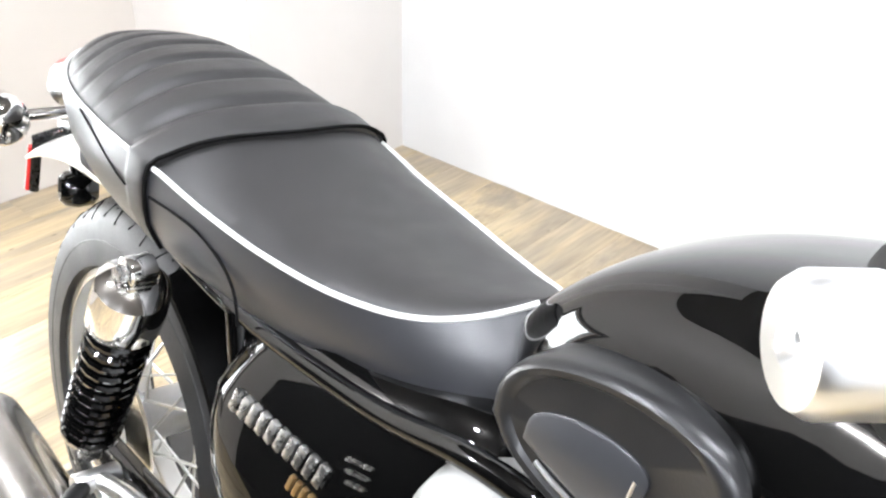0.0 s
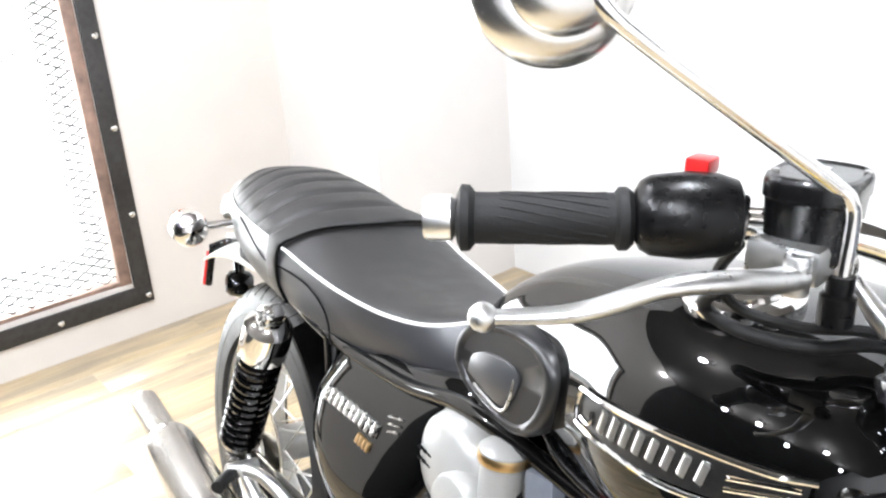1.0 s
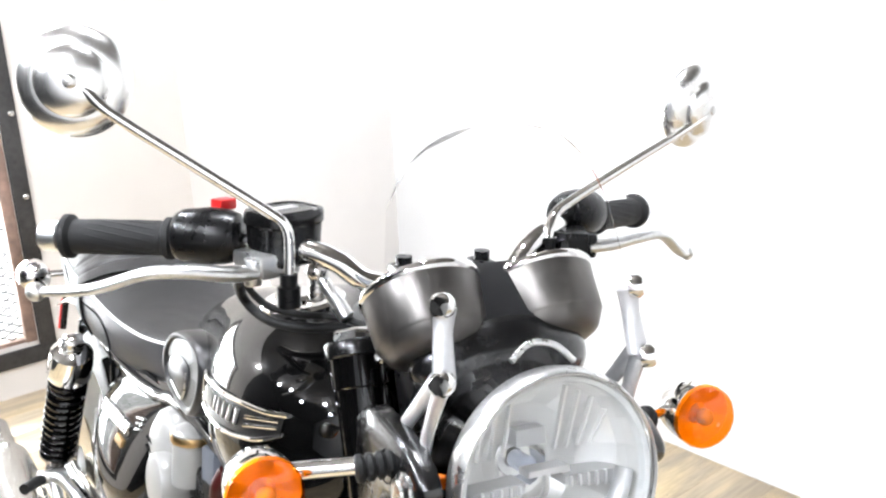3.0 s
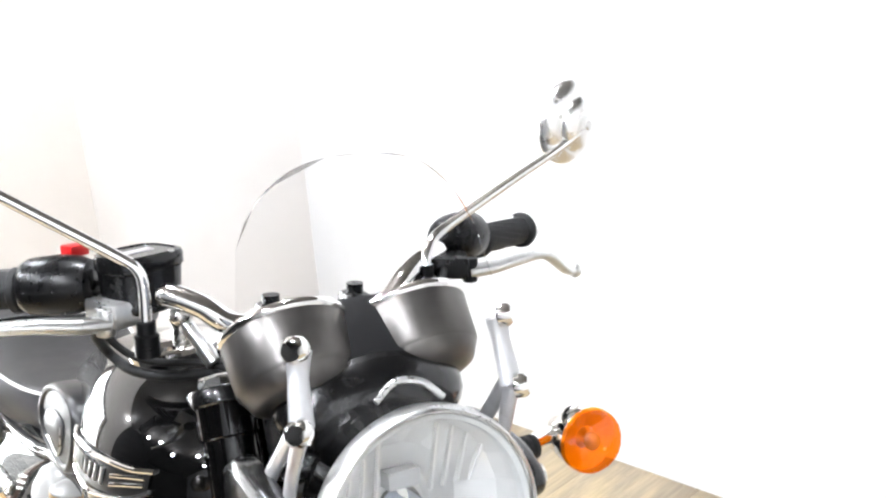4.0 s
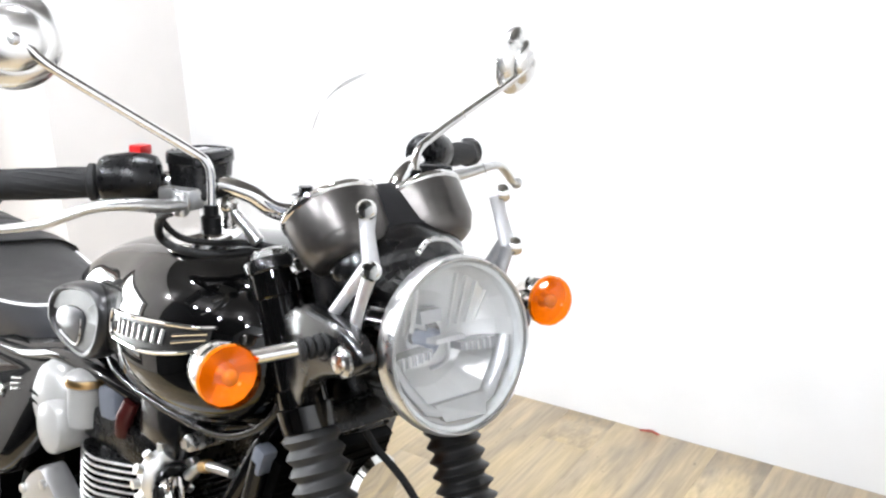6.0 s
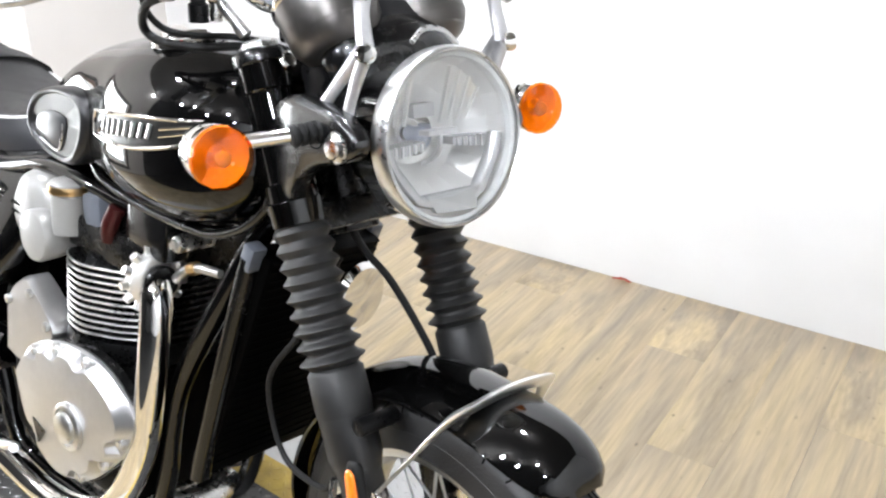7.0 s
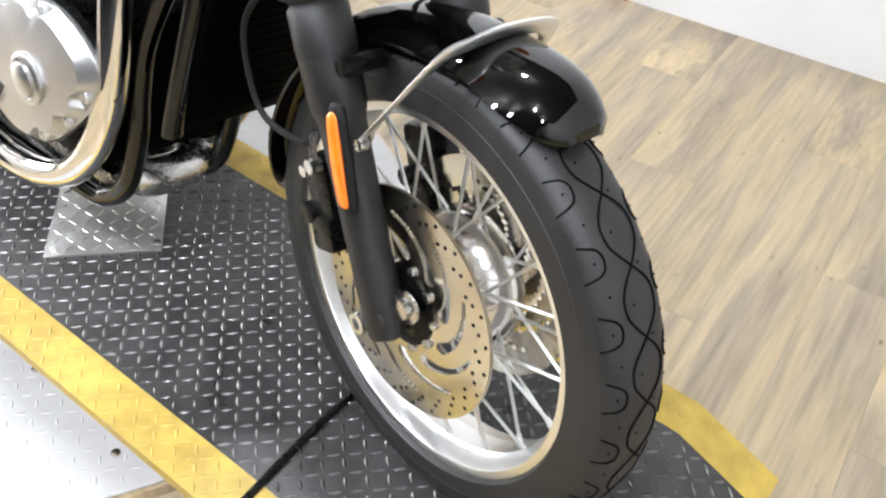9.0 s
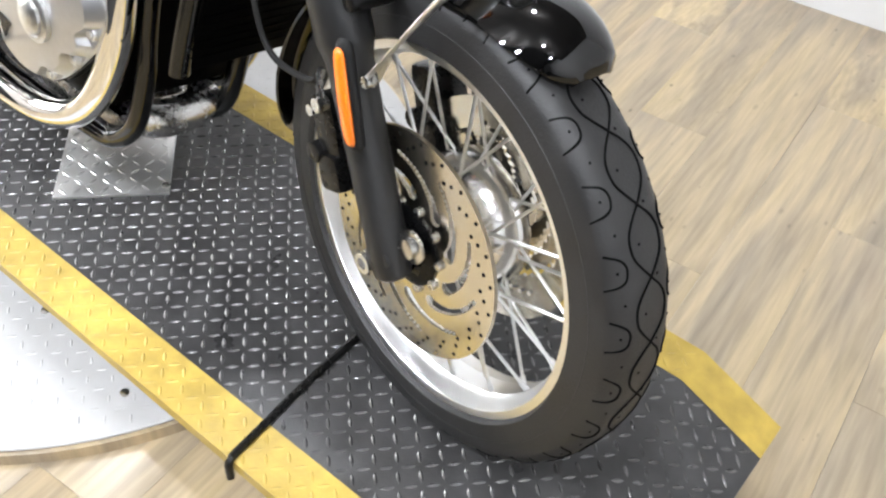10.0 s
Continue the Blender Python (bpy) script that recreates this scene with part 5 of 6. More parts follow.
for s in (-1, 1):
    part("piping", tube([(x, s * (seat_at(x)[0] + 0.001), seat_at(x)[1] + 0.001) for x in list(np.linspace(0.136, 0.5, 60)) + list(np.linspace(0.503, 0.5395, 24))], 0.003, 8, 2), PIPING, seat, "white piping")
    part("piping", tube([(x, s * (seat_at(x)[0] + 0.001), seat_at(x)[1] + 0.001) for x in np.linspace(-0.272, 0.09, 50)], 0.003, 8, 2), PIPING, seat, "white piping")
    seam = [(0.136, 0.767), (0.18, 0.767), (0.225, 0.762), (0.265, 0.745), (0.285, 0.722), (0.292, 0.694)]
    rear_seam = [(-0.05, 0.8), (-0.02, 0.793), (0.02, 0.781), (0.06, 0.768), (0.086, 0.762)]
    part("seam", tube([(x, s * (seat_at(x)[0] * 1.012 + 0.003), z) for x, z in rear_seam], 0.0014, 6, 6), GROOVE, seat, "stitched side seam")
    skirt = [[(x + d * k, s * (y + 0.0035), z) for k, y, z in ((1, w0, b - 0.001), (0.8, w1, b + (p - b) * 0.35), (0.4, w2, b + (p - b) * 0.75), (0, w, p))] for x in np.linspace(-0.274, 0.539, 80) for w, p, b, c in [seat_at(x)] for w0, w1, w2, d in [seat_flare(x)]]
    part("side_skirt", rings(skirt, False, False), VINYL_SIDE, seat, "smooth blue-black side vinyl", angle=70)
    part("seam", tube([(x, s * (seat_at(x)[0] * 1.012 + 0.003), z) for x, z in seam], 0.0018, 6, 6), GROOVE, seat, "stitched side seam")
body("seat_base", block((0.2, 0, 0.705), (0.72, 0.21, 0.03), 0.008), DEEP, "black seat pan")

# ---- side panels ----
po = [(0.262, 0.62), (0.276, 0.662), (0.298, 0.698), (0.345, 0.712), (0.45, 0.728), (0.55, 0.744), (0.602, 0.735), (0.602, 0.685), (0.585, 0.62), (0.562, 0.568), (0.51, 0.51), (0.44, 0.48), (0.37, 0.488), (0.31, 0.522), (0.275, 0.57)]


def domed(geo):
    """The panel leans in towards its top edge."""
    return [(x, math.copysign(abs(y) - max(0.0, z - 0.46) ** 2 * 1.0 + 0.012, y), z) for x, y, z in geo[0]], geo[1]


for s in (-1, 1):
    panel = body("side_panel", domed(pad(po, [(1.0, s * 0.085), (1.0, s * 0.128), (0.985, s * 0.142), (0.95, s * 0.151), (0.88, s * 0.157), (0.75, s * 0.161), (0.6, s * 0.1625), (0.45, s * 0.163), (0.3, s * 0.163), (0.15, s * 0.163)], 8)), PAINT, "glossy black side panel with pale badge bars", 60)
    for k in range(10):
        x = 0.322 + 0.0152 * k
        part("badge_bar", domed(block((x, s * 0.165, 0.633 + 0.0006 * k), (0.0105, 0.006, 0.019), 0.001, (0, 8, 0))), STEEL, panel, "silver badge bar")
    for k in range(4):
        part("badge_bar", domed(block((0.428 + 0.0095 * k, s * 0.1645, 0.613), (0.006, 0.005, 0.013), 0.001, (0, 8, 0))), BRASS, panel, "gold badge bar")
    for k in range(3):
        part("badge_bar", domed(block((0.49 + 0.003 * k, s * 0.1635, 0.668 - 0.008 * k), (0.03 - 0.004 * k, 0.006, 0.002), 0, (0, -14, 0))), STEEL, panel)

# ---- rear wheel, swinging arm, shocks, tail ----
rwheel, rprof = wheel(body, "rear_wheel", -0.085, 0.321, 0.322, 0.075, 0.226, "wire-spoked rear wheel", 32, 0.06)
tread(rwheel, rprof, Vector((-0.085, 0, 0.321)), 0.075, 24, 10)
body("swinging_arm", join(*[tube([(0.46, s * 0.105, 0.36), (0.2, s * 0.12, 0.345), (-0.1, s * 0.115, 0.32)], [0.024, 0.024, 0.02], 14, 5, True, 1.3) for s in (-1, 1)], rod((0.44, -0.1, 0.36), (0.44, 0.1, 0.36), 0.026, 16)), PAINT, "black tubular swinging arm")
part("rear_disc", lathe([(0, 0.05), (0, 0.125), (0.004, 0.125), (0.004, 0.05)], (-0.085, -0.09, 0.321), (-0.085, 1, 0.321), 48, False), DISC, rwheel, "rear brake disc")
for s in (-1, 1):
    t, e = Vector((0.152, s * 0.167, 0.693)), Vector((-0.002, s * 0.16, 0.365))
    d = (e - t).normalized()
    sh = body("shock_absorber", lathe([(0.012, 0.014), (0.018, 0.03), (0.024, 0.039), (0.05, 0.041), (0.082, 0.0405), (0.088, 0.036)], t, e, 36), CHROME, "chrome-capped shock absorber with a black spring")
    part("eye", rod(t - Vector((0, 0.016, 0)), t + Vector((0, 0.016, 0)), 0.018, 24, 0.004), CHROME, sh, "chrome top eye")
    part("eye_bolt", rod(t + Vector((0, s * 0.014, 0)), t + Vector((0, s * 0.024, 0)), 0.01, 6), STEEL, sh)
    u = d.orthogonal().normalized()
    v = d.cross(u)
    L = (e - t).length
    part("spring", tube([t + d * (0.086 + (L - 0.145) * k / 192) + (u * math.cos(2 * math.pi * k / 16) + v * math.sin(2 * math.pi * k / 16)) * 0.0315 for k in range(193)], 0.0062, 8, 1, False), PAINT, sh, "glossy black coil spring")
    part("damper", rod(t + d * 0.08, t + d * (L - 0.02), 0.019, 20), ENGINE_BLACK, sh)
    part("lower_eye", join(rod(e - Vector((0, 0.016, 0)), e + Vector((0, 0.016, 0)), 0.018, 20, 0.003), lathe([(L - 0.065, 0.036), (L - 0.055, 0.037), (L - 0.045, 0.03), (L - 0.02, 0.014)], t, e, 28)), STEEL, sh, "steel lower mount")
loops = []
for i in range(25):
    a = radians(72 + (140 - 72) * i / 24)
    flare = 0.085 * max(0.0, (math.degrees(a) - 100) / 40) ** 1.5
    lp = []
    for k in range(11):
        b = -1 + 2 * k / 10
        r = 0.375 + flare - 0.03 * abs(b) ** 2.2
        lp.append((-0.085 + math.cos(a) * r, b * 0.085, 0.33 + math.sin(a) * r))
    for k in range(10, -1, -1):
        b = -1 + 2 * k / 10
        r = 0.371 + flare - 0.03 * abs(b) ** 2.2
        lp.append((-0.085 + math.cos(a) * r, b * 0.083, 0.33 + math.sin(a) * r))
    loops.append(lp)
inner = []
for i in range(19):
    a = radians(0 + 66 * i / 18)
    inner.append([(-0.085 + math.cos(a) * r, b * 0.088, 0.321 + math.sin(a) * r) for b, r in [(-1, 0.318)] + [(-1 + k / 4, 0.347 - 0.02 * abs(-1 + k / 4) ** 3) for k in range(9)] + [(1, 0.318)] + [(1 - k / 4, 0.343 - 0.02 * abs(1 - k / 4) ** 3) for k in range(9)]])
body("rear_inner_guard", rings(inner), DEEP, "black inner rear mudguard", 50)
tail = body("rear_mudguard", rings(loops), RIM, "polished rear mudguard", 50)
part("plate_lamp", join(lathe([(-0.03, 0.018), (-0.022, 0.027), (0.0, 0.031), (0.02, 0.028), (0.028, 0.02)], (-0.425, 0, 0.54), (-0.5, -0.3, 0.55), 28), rod((-0.425, 0.0, 0.565), (-0.43, 0.0, 0.605), 0.012, 10)), PAINT, tail, "round black plate lamp")
tl = body("tail_lamp", tube([(-0.27, 0, 0.742), (-0.31, 0, 0.738), (-0.37, 0, 0.726), (-0.42, 0, 0.713), (-0.435, 0, 0.709)], [0.03, 0.04, 0.045, 0.046, 0.04], 28, 5, True, 0.85), GLOSS, "black tail lamp with a red lens")
part("lens", tube([(-0.335, 0, 0.748), (-0.39, 0, 0.738), (-0.44, 0, 0.722), (-0.452, 0, 0.716)], [0.032, 0.036, 0.036, 0.028], 24, 5, True, 0.8), RED, tl, "red lens")
for s in (-1, 1):
    ri = body("rear_indicator", join(lathe([(-0.02, 0.012), (-0.012, 0.027), (0.0, 0.034), (0.03, 0.035), (0.035, 0.033)], (-0.25, s * 0.165, 0.722), (-1.25, s * 0.165, 0.722), 32), rod((-0.26, s * 0.15, 0.725), (-0.24, s * 0.06, 0.735), 0.0085, 14)), CHROME, "chrome-backed rear indicator")
    part("lens", lathe([(0.033, 0.033), (0.048, 0.03), (0.058, 0.016), (0.06, 0.002)], (-0.25, s * 0.165, 0.722), (-1.25, s * 0.165, 0.722), 32), AMBER, ri, "amber lens")
pb = body("plate_bracket", join(block((-0.4, 0, 0.655), (0.06, 0.06, 0.02), 0.004, (0, -15, 0)), tube([(-0.4, 0.0, 0.652), (-0.415, -0.035, 0.64), (-0.435, -0.062, 0.624)], 0.009, 10), tube([(-0.436, -0.058, 0.62), (-0.456, -0.058, 0.534)], 0.008, 8, 1, False)), ENGINE_BLACK, "black plate bracket")
part("reflector", tube([(-0.443, -0.063, 0.612), (-0.463, -0.063, 0.534)], 0.0065, 10, 1, False), RED, pb, "narrow red reflector")

# ---- engine ----
eng = body("engine", join(block((0.7, 0, 0.355), (0.36, 0.27, 0.23), 0.03), block((0.6, 0, 0.44), (0.28, 0.24, 0.12), 0.03)), DEEP, "black parallel twin engine with polished covers")
BARREL = [(0.69, 0.085), (0.697, 0.118), (0.715, 0.135), (0.745, 0.144), (0.772, 0.1445), (0.796, 0.135), (0.832, 0.113), (0.862, 0.083), (0.874, 0.05), (0.877, 0.0)]


def barrel(k, z0, z1, lip=0.0):
    """A slice of the finned block, with the plan drawn in by k."""
    plan = [(p.x, p.y) for p in catmull([(x, -y, 0) for x, y in BARREL], 3)]
    plan = plan + [(x, -y) for x, y in plan[-2::-1]]
    ring = lambda f, z: [(0.78 + (x - 0.78) * f, y * f, z) for x, y in plan]
    return rings([ring(k - lip, z0), ring(k, z0 + (z1 - z0) * 0.3), ring(k, z0 + (z1 - z0) * 0.7), ring(k - lip, z1)])


for k in range(11):
    z = 0.516 + 0.0108 * k
    part("cooling_fin", barrel(0.985, z - 0.0022, z + 0.0022, 0.01), ENGINE_BLACK, eng)
    edge = [(p.x, p.y, z) for p in catmull([(x, -y, z) for x, y in BARREL[:-2]], 3)]
    for s in (-1, 1):
        part("fin_edge", tube([(0.78 + (x - 0.78) * 0.985, -s * y * 0.985, zz) for x, y, zz in edge], 0.0021, 8, 1, False), ALU, eng, "bright machined fin edge")
part("cylinder", join(barrel(0.86, 0.49, 0.64), barrel(1.0, 0.47, 0.505, 0.02)), ENGINE_BLACK, eng, "black cylinder block")
part("head", join(block((0.8, 0, 0.662), (0.21, 0.25, 0.055), 0.01), block((0.8, 0, 0.7), (0.18, 0.22, 0.045), 0.015)), ENGINE_BLACK, eng, "black cylinder head")
for s in (-1, 1):
    co = [(0.6, 0.40), (0.645, 0.45), (0.745, 0.488), (0.845, 0.492), (0.91, 0.467), (0.938, 0.43), (0.92, 0.378), (0.858, 0.312), (0.795, 0.266), (0.73, 0.256), (0.665, 0.284), (0.625, 0.336)]
    part("engine_gasket", pad(co, [(1.03, s * 0.135), (1.03, s * 0.15)], 5), ENGINE_BLACK, eng)
    fine = [(p.x, p.z) for p in catmull([(x, 0, z) for x, z in co + co[:1]], 12)[:-1]]
    mx, mz = sum(p[0] for p in fine) / len(fine), sum(p[1] for p in fine) / len(fine)
    bolts = []
    for bx, bz in ((0.661, 0.442), (0.735, 0.458), (0.82, 0.458), (0.888, 0.412), (0.862, 0.335), (0.795, 0.28), (0.66, 0.30)):
        q = min(fine, key=lambda p: (p[0] - bx) ** 2 + (p[1] - bz) ** 2)
        bolts.append((mx + (q[0] - mx) * 0.9, mz + (q[1] - mz) * 0.9))

    def cut(k, deep):
        out = []
        for x, z in fine:
            near = min((x - q) ** 2 + (z - r) ** 2 for q, r in bolts)
            f = k - deep * math.exp(-(near / 0.021 ** 2) ** 2)
            out.append((mx + (x - mx) * f, mz + (z - mz) * f))
        return out

    levels = [(cut(1.0, 0), 0.14), (cut(1.0, 0), 0.155), (cut(0.99, 0), 0.157), (cut(0.985, 0.19), 0.1575), (cut(0.9, 0.12), 0.172), (cut(0.88, 0.11), 0.1745), (cut(0.66, 0.0), 0.178), (cut(0.35, 0), 0.18), (cut(0.1, 0), 0.18)]
    cov = part("engine_cover", rings([[(x, s * y, z) for x, z in lp] for lp, y in levels]), CAST, eng, "polished aluminium engine cover", angle=30)
    part("cover_cap", lathe([(0, 0.038), (0.01, 0.038), (0.013, 0.034), (0.013, 0.03), (0.009, 0.029), (0.009, 0.026), (0.016, 0.025), (0.019, 0.02), (0.02, 0.002)], (0.802, s * 0.176, 0.377), (0.802, s * 2, 0.377), 36), ALU, cov, "machined round cap")
    part("badge_mark", rings([[(0.686, s * y, 0.342), (0.704, s * y, 0.304), (0.728, s * y, 0.334)] for y in (0.176, 0.1805)]), ENGINE_BLACK, cov, "small black triangle mark")
    cx, cz = sum(p[0] for p in co) / 12, sum(p[1] for p in co) / 12
    for bx, bz in bolts:
        part("cover_bolt", join(lathe([(0, 0.0105), (0.005, 0.0105), (0.007, 0.009)], (bx, s * 0.157, bz), (bx, s * 2, bz), 14), rod((bx, s * 0.16, bz), (bx, s * 0.167, bz), 0.0055, 6)), ALU, cov)
    go = [(0.54, 0.40), (0.55, 0.5), (0.6, 0.55), (0.635, 0.545), (0.7, 0.495), (0.685, 0.46), (0.64, 0.44), (0.6, 0.395)]
    gen = part("sprocket_cover", pad(go, [(1.0, s * 0.11), (1.0, s * 0.14), (0.94, s * 0.15), (0.6, s * 0.152)], 4), CAST, eng, "cast aluminium upper cover", angle=30)
    for x, z in ((0.63, 0.532), (0.682, 0.492), (0.56, 0.5)):
        part("cover_bolt", rod((x, s * 0.145, z), (x, s * 0.157, z), 0.008, 12, 0.002), ALU, gen)
    # exhaust
    pipe = [(0.895, 0.108, 0.643), (0.922, 0.116, 0.64), (0.94, 0.124, 0.612), (0.944, 0.128, 0.56), (0.942, 0.13, 0.5), (0.934, 0.13, 0.43), (0.916, 0.131, 0.355), (0.878, 0.133, 0.28), (0.82, 0.135, 0.218), (0.736, 0.138, 0.178), (0.64, 0.142, 0.166), (0.53, 0.15, 0.183), (0.42, 0.165, 0.205)]
    ex = body("exhaust", tube([(x, s * y, z) for x, y, z in pipe], 0.0232, 24, 8), CHROME, "chrome exhaust with a long silencer")
    part("silencer", tube([(0.44, s * 0.163, 0.2), (0.38, s * 0.175, 0.216), (0.3, s * 0.195, 0.243), (0.1, s * 0.214, 0.283), (-0.1, s * 0.22, 0.3), (-0.19, s * 0.221, 0.307), (-0.205, s * 0.221, 0.308), (-0.21, s * 0.221, 0.309), (-0.36, s * 0.221, 0.316), (-0.365, s * 0.221, 0.316)], [0.022, 0.026, 0.04, 0.05, 0.05, 0.047, 0.04, 0.029, 0.028, 0.026], 28, 6), SILENCER, ex, "brushed silencer with a stepped tip")
    fl = Vector((0.905, s * 0.111, 0.642))
    fd = Vector((1, s * 0.1, 0.0)).normalized()
    part("exhaust_rose", lathe([(0, 0.03), (0.004, 0.04), (0.02, 0.04), (0.026, 0.03), (0.026, 0.022)], fl, fl + fd, 30), RIM, ex, "finned aluminium clamp")
    fu, fv = fd.orthogonal().normalized(), fd.cross(fd.orthogonal().normalized())
    for k in range(13):
        a = 2 * math.pi * k / 13
        w = fu * math.cos(a) + fv * math.sin(a)
        part("clamp_fin", tube([fl + fd * 0.011 + w * 0.03, fl + fd * 0.011 + w * 0.05], [0.0078, 0.0066], 10, 1, False), RIM, ex)
    part("pipe_gasket", lathe([(0, 0.024), (0.006, 0.0265), (0.012, 0.024)], fl + fd * 0.026, fl + fd, 24), ENGINE_BLACK, ex)
    # throttle body and its covers
    tb = body("throttle_body", lathe([(0, 0.06), (0.015, 0.068), (0.05, 0.071), (0.072, 0.064), (0.084, 0.047), (0.089, 0.02), (0.09, 0.002)], (0.617, s * 0.06, 0.663), (0.61, s * 2, 0.655), 40), CREAM, "pale cast throttle body with a round cover")
    part("top_barrel", lathe([(0, 0.026), (0.06, 0.026), (0.062, 0.029), (0.078, 0.029), (0.082, 0.024), (0.086, 0.01)], (0.708, s * 0.125, 0.655), (0.706, s * 0.135, 2), 28), CREAM, tb, "pale barrel")
    part("brass_band", lathe([(0.064, 0.0295), (0.066, 0.0302), (0.074, 0.0302), (0.076, 0.0295)], (0.708, s * 0.125, 0.655), (0.706, s * 0.135, 2), 28, False), BRASS, tb, "brass band")
    part("float_cover", lathe([(0, 0.036), (0.03, 0.04), (0.058, 0.042), (0.064, 0.039), (0.066, 0.034), (0.067, 0.002)], (0.668, s * 0.1, 0.643), (0.66, s * 2, 0.63), 32), CREAM, tb, "round pale end cover")
    for k in range(6):
        part("vent_slot", block((0.575 + 0.011 * (k % 3), s * 0.1475, 0.672 - 0.014 * (k // 3)), (0.008, 0.004, 0.003), 0), GROOVE, tb)
    # coil packs and plug caps under the tank
    cp = body("ignition_cover", block((0.905, s * 0.098, 0.71), (0.1, 0.05, 0.066), 0.012, (0, 6, 0)), GLOSS, "black plastic ignition cover")
    part("side_cover", block((0.768, s * 0.1, 0.703), (0.05, 0.05, 0.055), 0.01, (0, -10, 0)), GREY, cp, "blue-grey plastic cover")
    part("plug_cap", tube([(0.83, s * 0.118, 0.725), (0.8225, s * 0.124, 0.7), (0.818, s * 0.124, 0.672)], [0.012, 0.0135, 0.011], 14), MAROON, cp, "maroon spark plug cap")
    for x in (0.7, 0.745, 0.865):
        part("head_bolt", rod((x, s * 0.115, 0.685), (x, s * 0.115, 0.704), 0.008, 6), STEEL, cp)
body("under_tank_cable", tube([(1.174, -0.12, 0.849), (1.157, -0.12, 0.811), (1.112, -0.12, 0.773), (1.049, -0.12, 0.748), (0.969, -0.12, 0.743), (0.882, -0.12, 0.7455), (0.795, -0.118, 0.7565), (0.752, -0.11, 0.773)], 0.006, 12, 6), GLOSS, "black cable loop under the tank")
body("crossover_pipe", join(tube([(0.86, -0.07, 0.215), (0.88, -0.03, 0.205), (0.88, 0.03, 0.205), (0.86, 0.07, 0.215)], 0.032, 18), block((0.7, 0, 0.175), (0.28, 0.16, 0.06), 0.025)), STEEL, "dull steel exhaust box under the engine")

# ---- frame ----
for s in (-1, 1):
    ft = body("frame_tube", tube([(1.14, s * 0.04, 0.83), (1.088, s * 0.07, 0.745), (1.035, s * 0.083, 0.64), (0.958, s * 0.088, 0.49), (0.935, s * 0.088, 0.396), (0.927, s * 0.088, 0.315), (0.9, s * 0.088, 0.222), (0.85, s * 0.088, 0.172), (0.78, s * 0.088, 0.155), (0.5, s * 0.1, 0.165), (0.42, s * 0.1, 0.3)], 0.0165, 16, 6), PAINT, "glossy black frame downtube")
    part("tube_bolt", join(rod((0.988, s * 0.07, 0.717), (0.988, s * 0.128, 0.717), 0.012, 16, 0.003), rod((0.988, s * 0.12, 0.717), (0.988, s * 0.133, 0.717), 0.008, 6)), STEEL, ft, "steel mounting bolt")
    body("frame_rail", tube([(1.12, s * 0.03, 0.86), (1.05, s * 0.06, 0.755), (0.9, s * 0.1, 0.728), (0.72, s * 0.115, 0.74), (0.6, s * 0.115, 0.735), (0.45, s * 0.11, 0.7), (0.2, s * 0.11, 0.69), (-0.15, s * 0.09, 0.72)], 0.011, 14, 6), PAINT, "black upper frame rail")
    body("frame_post", tube([(0.26, s * 0.112, 0.69), (0.31, s * 0.115, 0.52), (0.36, s * 0.11, 0.36), (0.4, s * 0.1, 0.2)], 0.015, 14, 6), PAINT, "black frame post")
    hg = body("footrest_hanger", join(tube([(0.36, s * 0.13, 0.36), (0.2, s * 0.175, 0.42), (0.1, s * 0.185, 0.4)], 0.011, 12), tube([(0.34, s * 0.13, 0.3), (0.2, s * 0.18, 0.36), (0.1, s * 0.185, 0.4)], 0.011, 12), rod((0.1, s * 0.16, 0.4), (0.1, s * 0.215, 0.4), 0.014, 14, 0.003)), ALU, "aluminium footrest hanger")
    part("pillion_peg", tube([(0.1, s * 0.2, 0.4), (0.12, s * 0.225, 0.4), (0.14, s * 0.245, 0.4)], 0.011, 12), RUBBER, hg, "folded rubber peg")
    rc = body("radiator_shroud", tube([(1.118, s * 0.104, 0.735), (1.083, s * 0.104, 0.6), (1.04, s * 0.104, 0.42), (1.03, s * 0.104, 0.37)], 0.016, 12, 4, True, 0.8), GLOSS, "black radiator side shroud")
    part("shroud_cap", block((1.122, s * 0.106, 0.737), (0.022, 0.024, 0.036), 0.005, (0, 18, 0)), GREY, rc, "grey shroud cap")
rad = body("radiator", block((1.075, 0, 0.56), (0.04, 0.2, 0.38), 0.006, (0, 17, 0)), DEEP, "black radiator between the downtubes")
for k in range(26):
    part("radiator_fin", block((1.098 - (12.5 - k) * 0.0042, 0, 0.565 - (12.5 - k) * 0.0135), (0.004, 0.19, 0.002), 0, (0, 17, 0)), DEEP, rad)
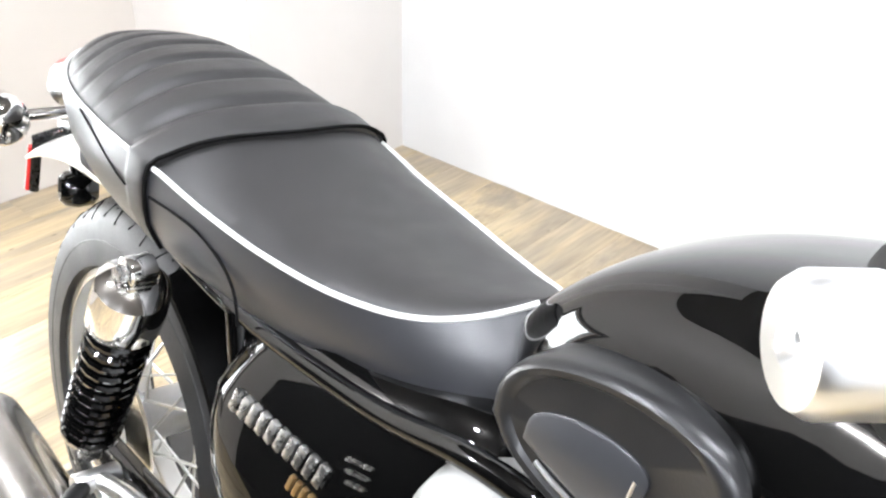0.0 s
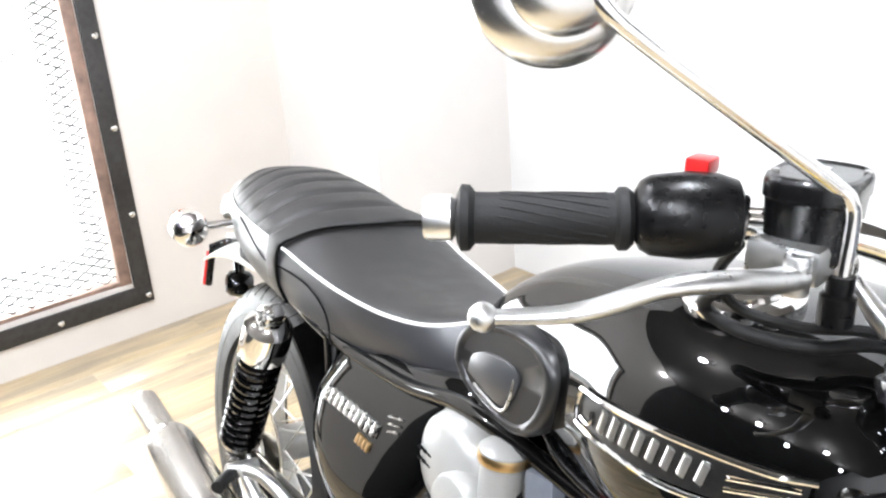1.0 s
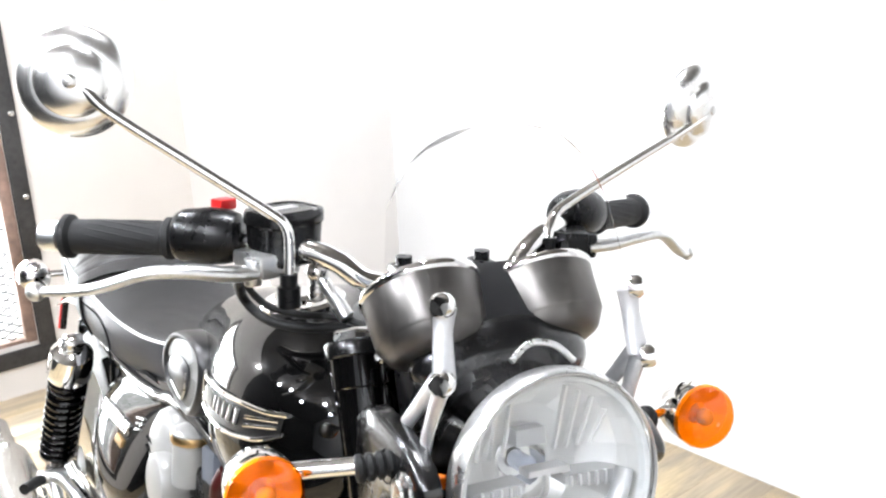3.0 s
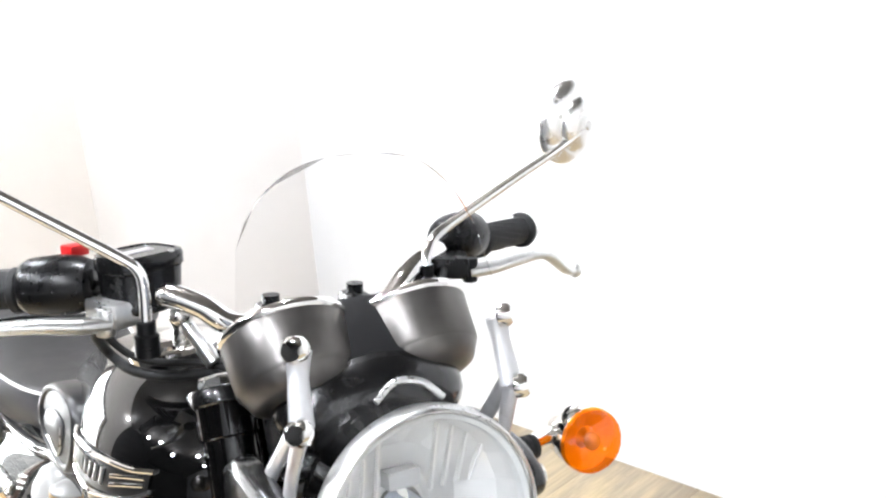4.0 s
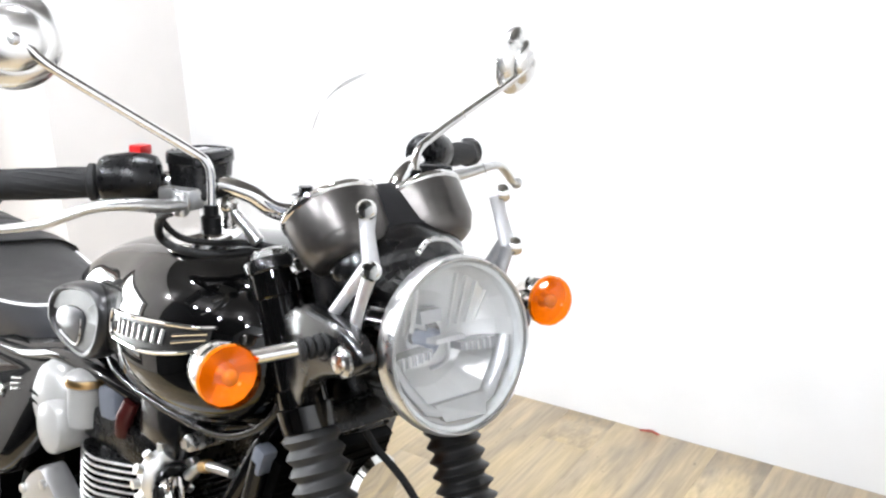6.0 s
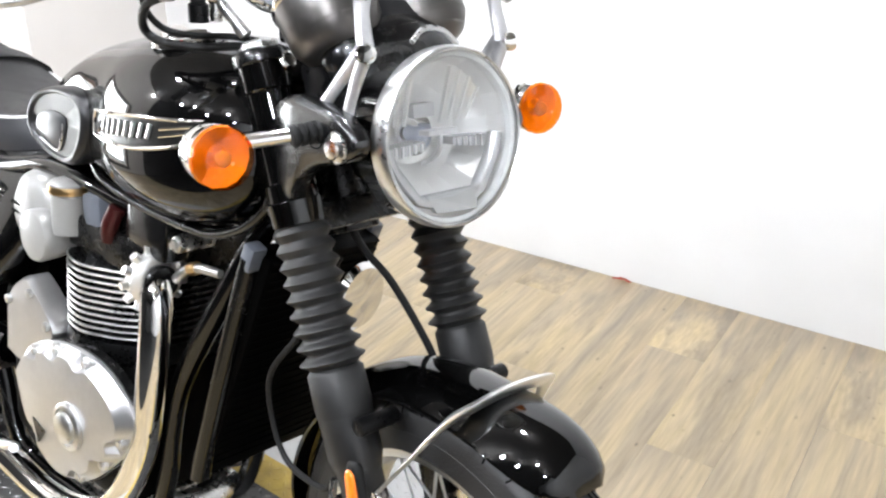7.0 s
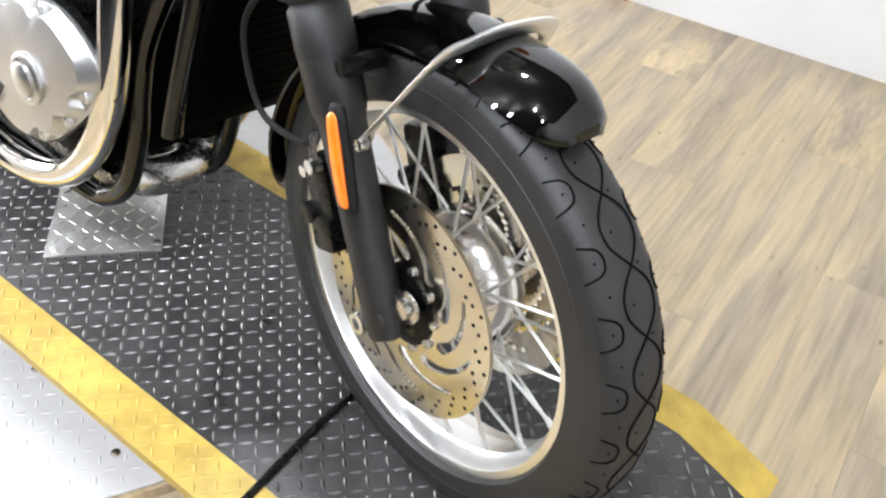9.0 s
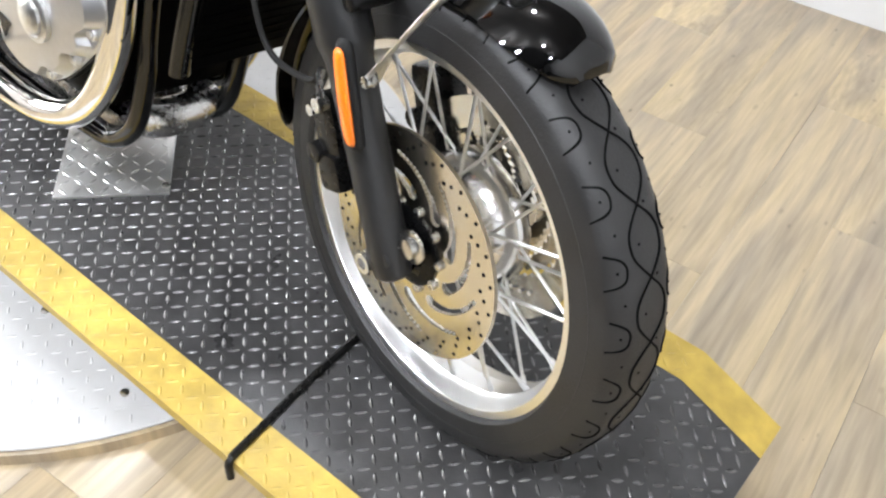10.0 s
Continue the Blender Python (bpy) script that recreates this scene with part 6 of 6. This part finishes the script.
body("horn", lathe([(0, 0.02), (0.01, 0.05), (0.02, 0.053), (0.028, 0.045), (0.03, 0.01)], (1.12, 0.075, 0.65), (2.0, 0.15, 0.62), 32), CHROME, "round chrome horn")
cu = body("coolant_union", tube([(0.955, -0.1, 0.652), (0.978, -0.1, 0.672), (1.005, -0.1, 0.683), (1.048, -0.098, 0.688)], [0.009, 0.008, 0.007, 0.006], 12, 6), ALU, "bare metal coolant union")
part("union_band", tube([(0.985, -0.1, 0.676), (1.0, -0.1, 0.682)], 0.0095, 12, 2), BRASS, cu, "brass band")
body("battery_box", block((0.42, 0, 0.58), (0.28, 0.17, 0.2), 0.02), DEEP, "black box between the side panels")
body("brake_pedal", tube([(0.42, -0.17, 0.25), (0.55, -0.185, 0.24), (0.64, -0.19, 0.27), (0.66, -0.2, 0.28)], 0.008, 10), ALU, "aluminium brake pedal")
st = body("side_stand", tube([(0.55, 0.12, 0.16), (0.53, 0.2, 0.09), (0.52, 0.262, 0.052)], 0.012, 12), PAINT, "black side stand")
part("foot", block((0.52, 0.265, 0.052), (0.06, 0.04, 0.008), 0.003, (-10.6, 0, 0)), PAINT, st)

# ---- floor planks ----
PL, PW = 1.22, 0.178
plank = make_mesh("plank", block((0, 0, -0.004), (PL - 0.0007, PW - 0.0006, 0.008), 0.0004), WOOD, 30)
for i in range(34):
    off = (i * 0.37) % 1.0 * PL
    for j in range(-1, 6):
        x, y = BX + PW * (i + 0.5), -PL * (j + 0.5) - off + PL
        if y - PL / 2 > -0.15 or x > 4.95 or y - PL / 2 < BAY:
            continue
        if y + PL / 2 > -0.15:
            y0 = (y - PL / 2) / 2
            ob = new("plank", plank)
            ob.parent = floor
            ob.matrix_basis = ROOM @ Matrix.Translation((x, y0, FLOOR_Z)) @ Matrix.Rotation(radians(90), 4, "Z") @ Matrix.Diagonal((-2 * y0 / PL, 1, 1, 1))
        else:
            ob = new("plank", plank)
            ob.parent = floor
            ob.matrix_basis = ROOM @ Matrix.Translation((x, y, FLOOR_Z)) @ Matrix.Rotation(radians(90), 4, "Z")
